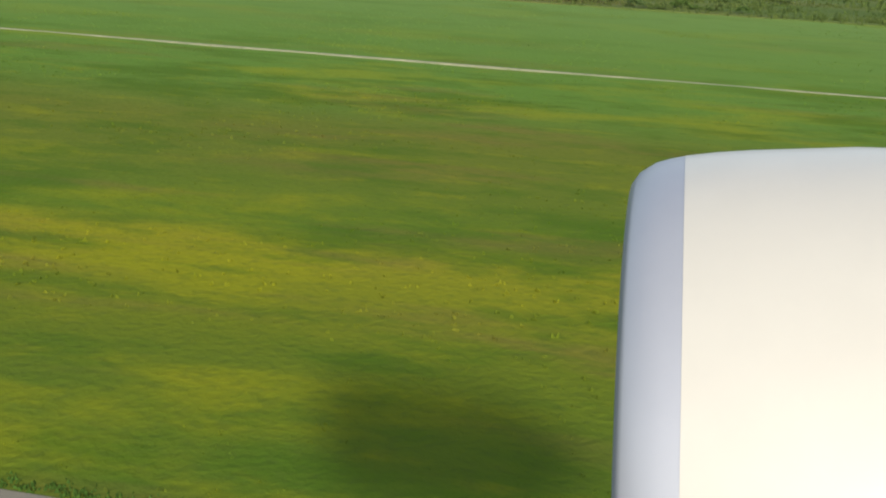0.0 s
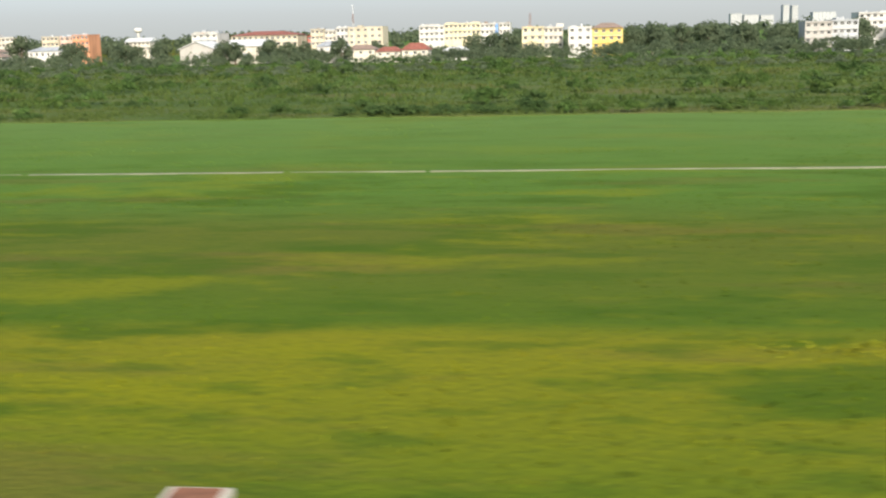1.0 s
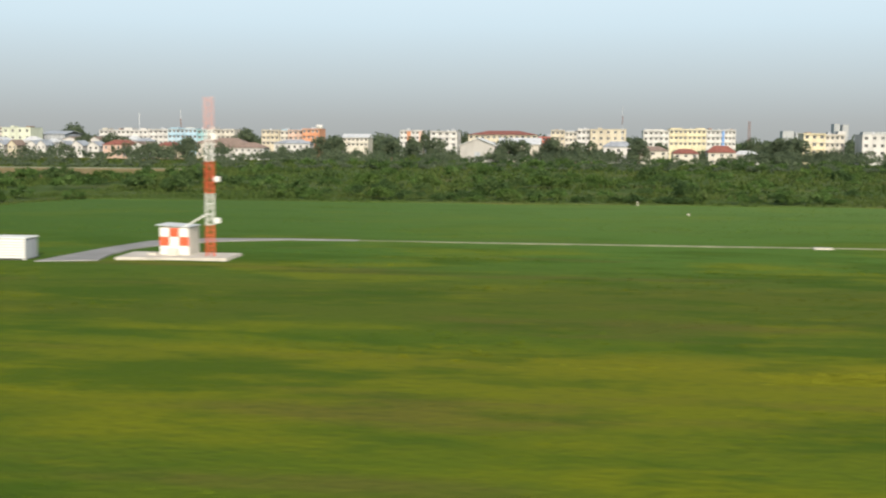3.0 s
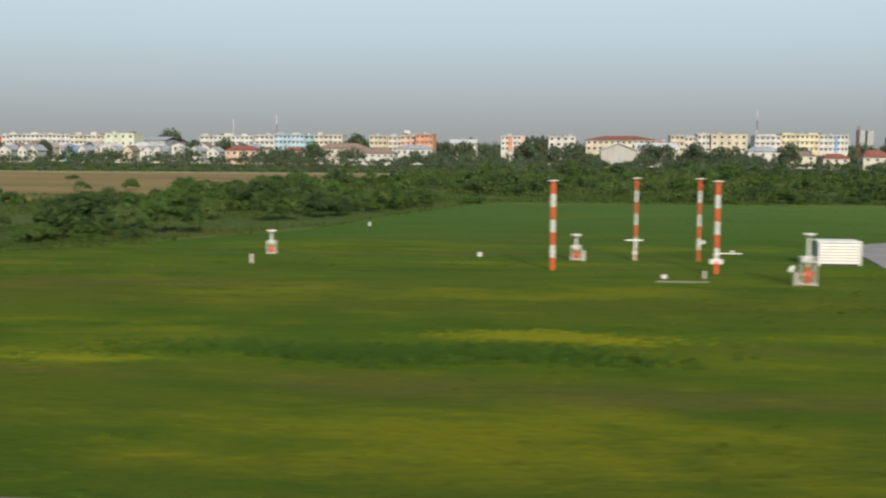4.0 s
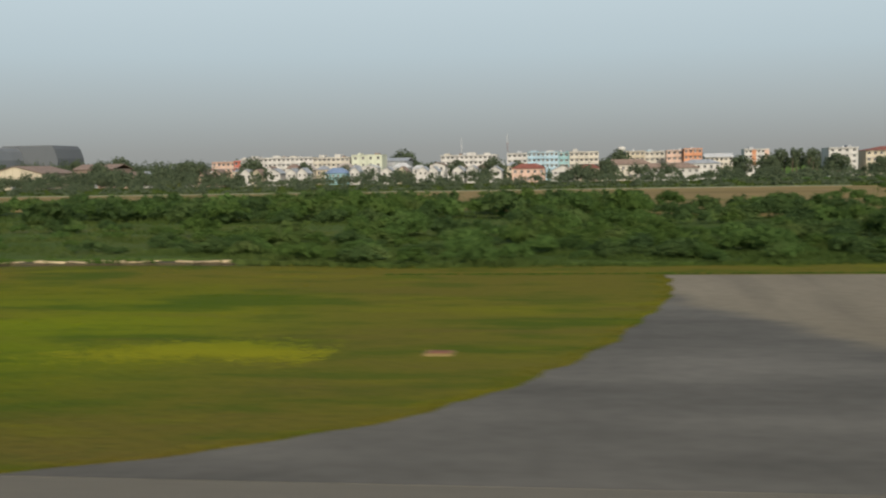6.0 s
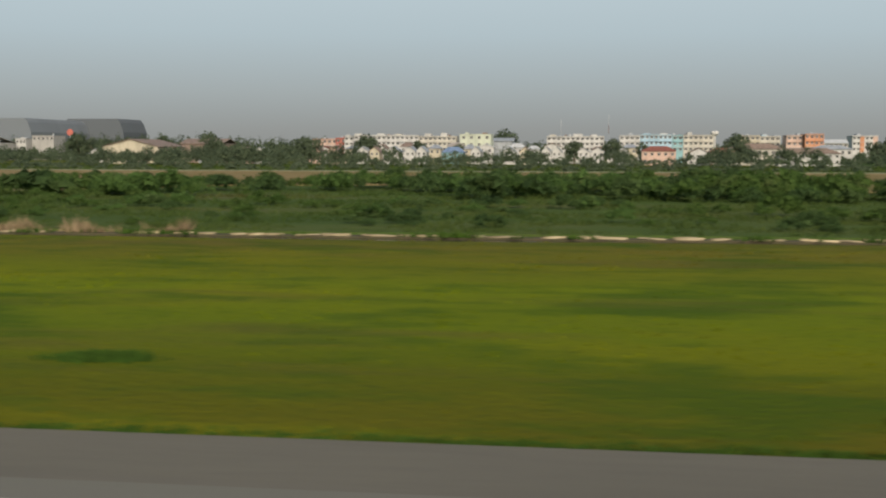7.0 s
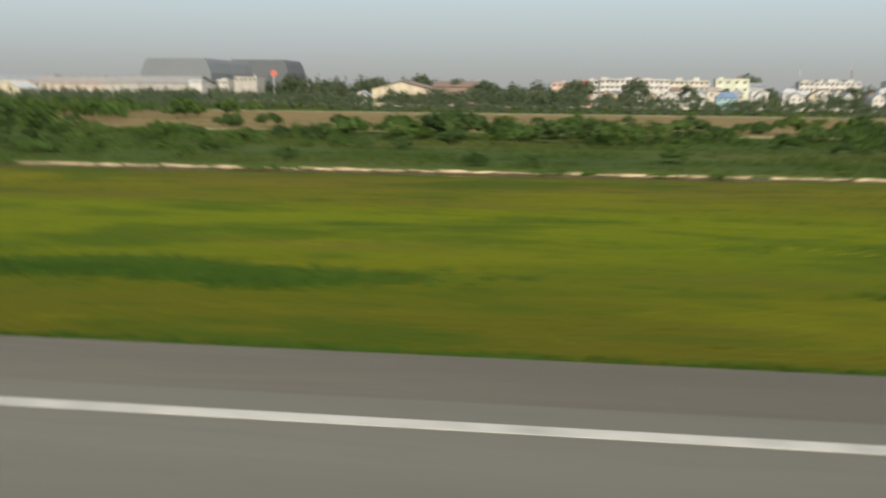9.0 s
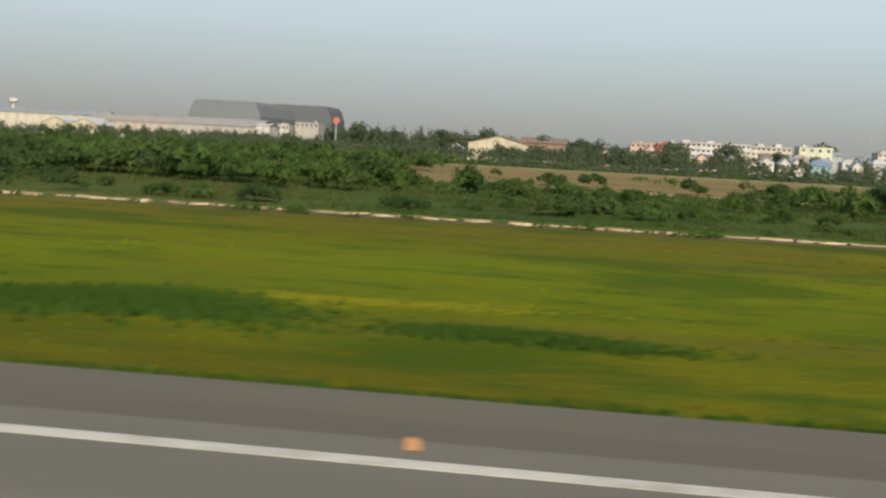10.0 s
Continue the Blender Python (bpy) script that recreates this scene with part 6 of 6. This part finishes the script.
def grow():
    kinds, low, belt = ([], [], []), [], []

    def shrub(px, py, r, h, leaf, count, kind=None):
        if kind is None:
            n = noise.noise((px * 0.10, py * 0.13, 7.7)) + rng.normal(0, 0.22)
            kind = 1 if n > 0.12 else 2 if n < -0.20 else 0
        kinds[kind].append(shrub_tris(px, py, r, h, count, leaf))

    def scatter(x0, x1, y0, y1, number, h0, h1, leaf, count, clump=0.0):
        for _ in range(number):
            px, py = rng.uniform(x0, x1), rng.uniform(y0, y1)
            n = noise.noise((px * 0.035, py * 0.05, 3.3)) + 0.5 * noise.noise((px * 0.12, py * 0.16, 8.8))
            big, lot = rng.random() ** 1.6, rng.uniform(0.8, 1.25)
            if n > clump and py > scrub_front(px) + 0.8:
                h = h0 + (h1 - h0) * big
                shrub(px, py, h * lot * 0.72 + 0.25, h, leaf * 0.72, int(count * 1.6 * (0.6 + 0.6 * big)))

    # thicket beside the closed taxiway
    for spots, leaf, count in ((BY_TAXIWAY, 0.058, 1500), (TALLER, 0.058, 1700), (BY_DITCH, 0.052, 1000), (BY_FIELD, 0.075, 1200)):
        for px, py, r, h in spots:
            shrub(px, py, r, h, leaf, count, 1 if rng.random() < 0.6 else 0)
    scatter(-64, -18, 48.5, 64, 185, 0.5, 1.2, 0.065, 420, -0.25)
    scatter(-2, 28, 48.5, 66, 95, 0.5, 1.2, 0.065, 480, -0.4)
    scatter(-64, -18, 62, 108, 210, 0.9, 2.1, 0.085, 440, -0.15)
    scatter(-18, 28, 66, 96, 120, 0.7, 1.7, 0.085, 440, -0.15)
    scatter(0, 34, 74, 150, 150, 1.0, 2.3, 0.09, 380, -0.22)
    scatter(-66, -34, 92, 110, 70, 1.8, 2.8, 0.09, 420, -0.5)
    # behind the ditch: low bushes, then a broken hedge before the dry field
    scatter(-300, -58, 57, 78, 300, 0.4, 1.1, 0.075, 260, -0.02)
    scatter(-205, -58, 74, 96, 240, 0.6, 1.5, 0.085, 300, 0.02)
    scatter(-104, -58, 88, 122, 260, 1.3, 2.5, 0.09, 340, -0.40)
    scatter(-134, -104, 92, 114, 70, 1.2, 2.3, 0.09, 340, -0.25)
    scatter(-172, -146, 80, 98, 45, 1.2, 2.4, 0.09, 340, -0.35)
    scatter(-300, -198, 70, 100, 260, 1.6, 3.1, 0.09, 380, -0.50)
    scatter(-340, -206, 98, 175, 300, 2.0, 3.4, 0.11, 300, -0.60)
    # lone bushes on the dry field
    for _ in range(34):
        shrub(rng.uniform(-330, 0), 112 + abs(rng.normal(0, 26)), rng.uniform(0.7, 1.6), rng.uniform(0.6, 1.6), 0.11, 200)
    # green waste land east of the field
    scatter(24, 345, 104.6, 110, 360, 0.6, 1.5, 0.085, 260, -0.25)
    scatter(34, 345, 110, 150, 330, 0.9, 2.3, 0.11, 240, -0.02)
    scatter(24, 345, 150, 215, 330, 1.0, 2.6, 0.15, 190, 0.02)
    scatter(20, 345, 215, 275, 300, 1.2, 2.6, 0.18, 150, -0.10)
    # weeds and tall grass between the bushes
    for x0, x1, y0, y1, n, h0, h1, wd in ((-62, 30, 47.5, 66, 32000, 0.10, 0.45, 0.08), (-62, 40, 66, 112, 14000, 0.15, 0.45, 0.13), (-250, -48, 53.0, 76, 36000, 0.10, 0.42, 0.10),
                                          (-280, -62, 76, 106, 16000, 0.2, 0.5, 0.16), (22, 300, 104, 122, 16000, 0.2, 0.6, 0.15), (22, 300, 122, 272, 16000, 0.3, 0.9, 0.33), (-250, -60, 106, 165, 7000, 0.12, 0.35, 0.15),
                                          (-470, 24, 208, 300, 14000, 0.3, 0.8, 0.40)):
        px, py = rng.uniform(x0, x1, n), y0 + (y1 - y0) * rng.random(n) ** 1.15
        front = np.interp(px, (-420, -58, -48, 6, 14, 18, 22, 26, 30, 420), (53.2, 53.2, 47.9, 47.7, 54.0, 61.5, 69.5, 87, 103.6, 103.6))
        k = py > front + np.abs(rng.normal(0, 0.5, n))
        lush = np.array([0.75 + 0.8 * noise.noise((a * 0.12, b * 0.2, 6.1)) + 0.5 * noise.noise((a * 0.5, b * 0.6, 1.4)) for a, b in zip(px[k], py[k])]).clip(0.15)
        low.append(tufts(px[k], py[k], rng.uniform(h0, h1, int(k.sum())) * lush, wd))
    # belt of shrubs and trees before the houses: tall in the west, hardly there before the white rows
    x = -470.0
    while x < 345:
        tall = float(np.interp(x, (-470, -215, -195, 14, 345), (4.7, 4.5, 2.5, 2.2, 2.1)))
        for base in (216, 238, 262, 284):
            px, py = x + rng.uniform(-1.5, 1.5), base + rng.uniform(-6, 6)
            lump = max(0.0, noise.noise((x * 0.06, base * 0.1, 4.4)) + 0.15)
            h = tall * (0.50 + 0.52 * (base - 214) / 76) * rng.uniform(0.82, 1.16) + 1.5 * lump * (0.2 if base < 255 else 1.0)
            belt.append(shrub_tris(px, py, rng.uniform(1.4, 2.6) * (0.7 + 0.12 * h), max(0.4, h), 170, 0.17, 0.32))
        x += rng.uniform(2.2, 3.8)
    # bushes and garden trees before and between the houses, in clumps that leave gaps
    for _ in range(700):
        px, py = rng.uniform(-235, 265), rng.uniform(292, 342)
        if noise.noise((px * 0.09, py * 0.03, 2.2)) > -0.04:
            h = rng.uniform(1.8, 4.4)
            belt.append(shrub_tris(px, py, h * rng.uniform(0.5, 0.85), h, 160, 0.18, 0.32))
    # round garden trees before the houses, and taller ones that hide the feet of the sheds and warehouses
    for x0, x1, y0, y1, number, h0, h1, gap in ((-238, -4, 286, 312, 300, 3.2, 6.2, 0.06), (-4, 130, 280, 300, 190, 2.4, 4.4, -0.1), (-330, -196, 292, 308, 120, 3.4, 5.2, -0.3), (-200, -160, 296, 318, 60, 4.0, 6.8, -0.3), (130, 260, 282, 302, 170, 2.6, 5.0, -0.2), (30, 128, 338, 350, 130, 3.0, 5.0, -0.15),
                                                (133, 166, 296, 302, 40, 2.0, 3.5, -0.3), (206, 240, 297, 303, 34, 2.4, 4.0, -0.3)):
        for _ in range(number):
            px, py = rng.uniform(x0, x1), rng.uniform(y0, y1)
            if noise.noise((px * 0.11, 0.0, 5.2)) + 0.4 * noise.noise((px * 0.4, py * 0.2, 9.1)) > gap:
                h = rng.uniform(h0, h1)
                belt.append(shrub_tris(px, py, h * rng.uniform(0.42, 0.62), h, 210, 0.16, 0.32))
    # growth that straggles across the eastern end of the dry field
    k = rng.random(5200)
    low.append(tufts(2 + 18 * k + rng.normal(0.5, 3.2, 5200), 112 + 93 * k, rng.uniform(0.3, 0.8, 5200), 0.28))
    for _ in range(24):
        k = rng.random()
        shrub(3 + 18 * k + rng.normal(1, 4), 112 + 93 * k, rng.uniform(0.8, 1.8), rng.uniform(0.8, 1.9), 0.13, 220)
    # woods along the skyline
    for _ in range(300):
        px, py = rng.uniform(-760, 520), rng.uniform(430, 640)
        belt.append(bush_tris(px, py, rng.uniform(4, 7), rng.uniform(6.5, 9.2) + (1.2 if px < -180 else 0), 170, 0.70))
    for _ in range(120):
        px, py = rng.uniform(-400, -212), rng.uniform(432, 480)
        belt.append(bush_tris(px, py, rng.uniform(2.6, 4.6), rng.uniform(8.0, 11.4), 240, 0.45))
    for _ in range(60):
        px, py = rng.uniform(-372, -284), rng.uniform(376, 389)
        belt.append(bush_tris(px, py, rng.uniform(1.8, 3.2), rng.uniform(4.0, 6.2), 200, 0.34))
    for _ in range(200):
        px, py = rng.uniform(-500, 900), rng.uniform(700, 1350)
        belt.append(bush_tris(px, py, rng.uniform(9, 16), rng.uniform(8, 12), 120, 1.5))
    triangles("scrub", np.concatenate(kinds[0]), M_SCRUB, "dense green thicket of shrubs and young trees", "scrub")
    triangles("dark_scrub", np.concatenate(kinds[1]), M_SCRUB_DARK, "dark green rounded bushes in the thicket", "scrub")
    triangles("olive_scrub", np.concatenate(kinds[2]), M_SCRUB_OLIVE, "olive and yellow-green bushes in the thicket", "scrub")
    triangles("weeds", np.concatenate(low), M_LOW, "rank green weeds and tall grass with brown patches", "scrub")
    triangles("tree_belt", np.concatenate(belt), M_TREE, "dark green belt of trees before and behind the town", "woods")


grow()


# patches of taller grass: centre, half size, tufts
RANK = ((-194.5, 20.8, 4.0, 1.9, 8000), (-186, 19.8, 2.6, 0.7, 4000), (-158, 20.8, 5.0, 1.2, 9000), (-135, 20.8, 5.2, 1.3, 10000), (-142, 20.5, 1.8, 0.6, 2500), (-115.8, 21, 1.8, 0.5, 2500),
        (-113.2, 20.8, 0.9, 0.6, 1500), (-109, 21.1, 2.6, 0.5, 3500), (-102, 20.9, 4.0, 0.7, 5500), (-84.5, 20, 1.0, 0.5, 1500), (33.5, 27.8, 5.5, 1.2, 9000))

YELLOWED = ((37.4, 30.6, 3.2, 0.9, 3000), (26.6, 26.2, 2.8, 1.0, 2600), (85, 29.2, 7.0, 0.8, 4500), (92, 26.6, 6.0, 0.8, 4000), (165, 29.5, 6.0, 0.8, 3500), (-136, 27.2, 7.0, 1.0, 4000),
            (-190, 23.5, 4.0, 0.9, 4000), (-47, 25.5, 4.0, 1.6, 5000))


def verge(x):
    """Where the paved shoulder ends."""
    return np.interp(x, (-7.2, 8, 30, 90, 150, 230), (14.62, 15.0, 15.75, 16.7, 17.6, 18.0))


def lawn():
    n = 90000
    xs, ys = rng.uniform(-250, 250, n), 14.8 + 90 * rng.random(n) ** 1.25
    keep = ~((xs > -47.5) & (xs < -6.6) & (ys < 45)) & ~((xs > 51) & (np.abs(ys - 64.1) < 0.28)) & ~((xs > 52) & (xs < 62) & (ys > 51) & (ys < 55.2))
    keep &= ~((xs < -48) & (ys > 50.1)) & ~((xs < 26) & (ys > 72))
    keep &= ~((xs > 50.8) & (xs < 56.5) & (ys > 49) & (ys < 64))
    keep &= ys > verge(xs)
    xs, ys = xs[keep], ys[keep]
    triangles("grass_tufts", tufts(xs, ys, rng.uniform(0.02, 0.08, len(xs)), 0.05), M_BLADE, "rough airfield grass with yellow and green tufts", "grass")
    for patches, name, m, h0, h1, text in ((RANK, "rank_grass", M_RANK, 0.07, 0.18, "patches of taller dark green grass"), (YELLOWED, "yellowed_grass", M_YELLOWED, 0.015, 0.05, "streaks of short yellowed grass")):
        cx, cy = [], []
        for px, py, sx, sy, k in patches:
            a, d = rng.uniform(0, 2 * math.pi, k), np.abs(rng.normal(0, 0.5, k))
            cx.append(px + np.cos(a) * d * sx)
            cy.append(py + np.sin(a) * d * sy + 0.25 * sy * np.sin(cx[-1] * 0.9))
        cx, cy = np.concatenate(cx), np.concatenate(cy)
        k = (cy > 15.2) & ~((cx > -44) & (cx < -6.6))
        triangles(name, tufts(cx[k], cy[k], rng.uniform(h0, h1, int(k.sum())), 0.06), m, text, "grass")
    fx = rng.uniform(-250, 250, 16000)
    fy = np.where((fx > -46.5) & (fx < -7.3), 44.9, verge(fx)) + np.abs(rng.normal(0, 0.16, 16000))
    k = rng.integers(0, len(TAXI_WEST) - 1, 1300)
    u, west = rng.random(1300), np.array(TAXI_WEST)
    wx, wy = west[k, 0] * (1 - u) + west[k + 1, 0] * u - np.abs(rng.normal(0.05, 0.3, 1300)), west[k, 1] * (1 - u) + west[k + 1, 1] * u
    triangles("edge_tufts", tufts(wx, wy, rng.uniform(0.02, 0.07, 1300), 0.05), M_BLADE, "short olive grass along the curved taxiway edge", "grass")
    ex = rng.uniform(-300, -50, 9000)
    ex = ex[np.sin(ex * 0.9) + np.sin(ex * 0.37) + 0.7 * np.sin(ex * 2.3) + rng.normal(0, 0.7, len(ex)) > 1.25]
    fx, fy = np.concatenate([fx, ex]), np.concatenate([fy, 52.0 + np.abs(rng.normal(0, 0.35, len(ex)))])
    triangles("verge_grass", tufts(fx, fy, rng.uniform(0.03, 0.085, len(fx)) * np.where(fy > 50, 4.0, 1.0), 0.05), M_RANK, "darker uncut grass along pavement and ditch edges", "grass")
    rx, ry = rng.uniform(-117, -95, 1500), rng.normal(53.0, 0.5, 1500)
    clump = np.sin(rx * 1.3) + np.sin(rx * 0.47 + 1) + rng.normal(0, 0.9, 1500) > -0.1
    rx, ry = rx[clump], np.maximum(ry[clump], 52.4)
    triangles("dry_reeds", tufts(rx, ry, rng.uniform(0.2, 1.0, len(rx)) * (0.65 + 0.3 * np.sin(rx * 2.1)), 0.05), M_REED, "tan dry reeds on the ditch bank", "reeds")


lawn()


def stone_bank():
    """Pale broken stones along the far side of the ditch, one by one."""
    bank = slab("ditch_bank", ((-420, 52.2), (-49, 52.2), (-49, 53.3), (-420, 53.3)), -0.5, -0.04, M_EARTH, "dark earth bank edged with broken pale stones", "bank")
    shapes = []
    for i in range(5):
        r = random.Random(i)
        bm = boxed(-0.5, 0.5, -0.2, 0.2, -0.1, 0.16)
        bmesh.ops.subdivide_edges(bm, edges=[e for e in bm.edges if abs(e.verts[0].co.x - e.verts[1].co.x) > 0.5], cuts=2)
        for v in bm.verts:
            v.co += Vector((r.uniform(-0.07, 0.07), r.uniform(-0.05, 0.05), r.uniform(-0.05, 0.05)))
        shapes.append(mesh_of("stone", bm, M_STONE))
    r = random.Random(5)
    x, n = -52.0, 0
    while x > -330 and n < 290:
        length = r.uniform(0.5, 1.7)
        gap = r.random()
        if not (-117 < x < -95 and gap < 0.7):
            s = part("stone", shapes[n % 5], None, bank, at=(x - length / 2, 52.45 + r.uniform(-0.12, 0.12), 0.0))
            s.scale = (length, r.uniform(0.7, 1.1), r.uniform(0.16, 0.48))
            s.rotation_euler = (0, r.uniform(-0.05, 0.05), r.uniform(-0.12, 0.12))
            n += 1
        x -= length + (r.uniform(0.0, 0.15) if gap < 0.72 else r.uniform(0.2, 1.0))


stone_bank()
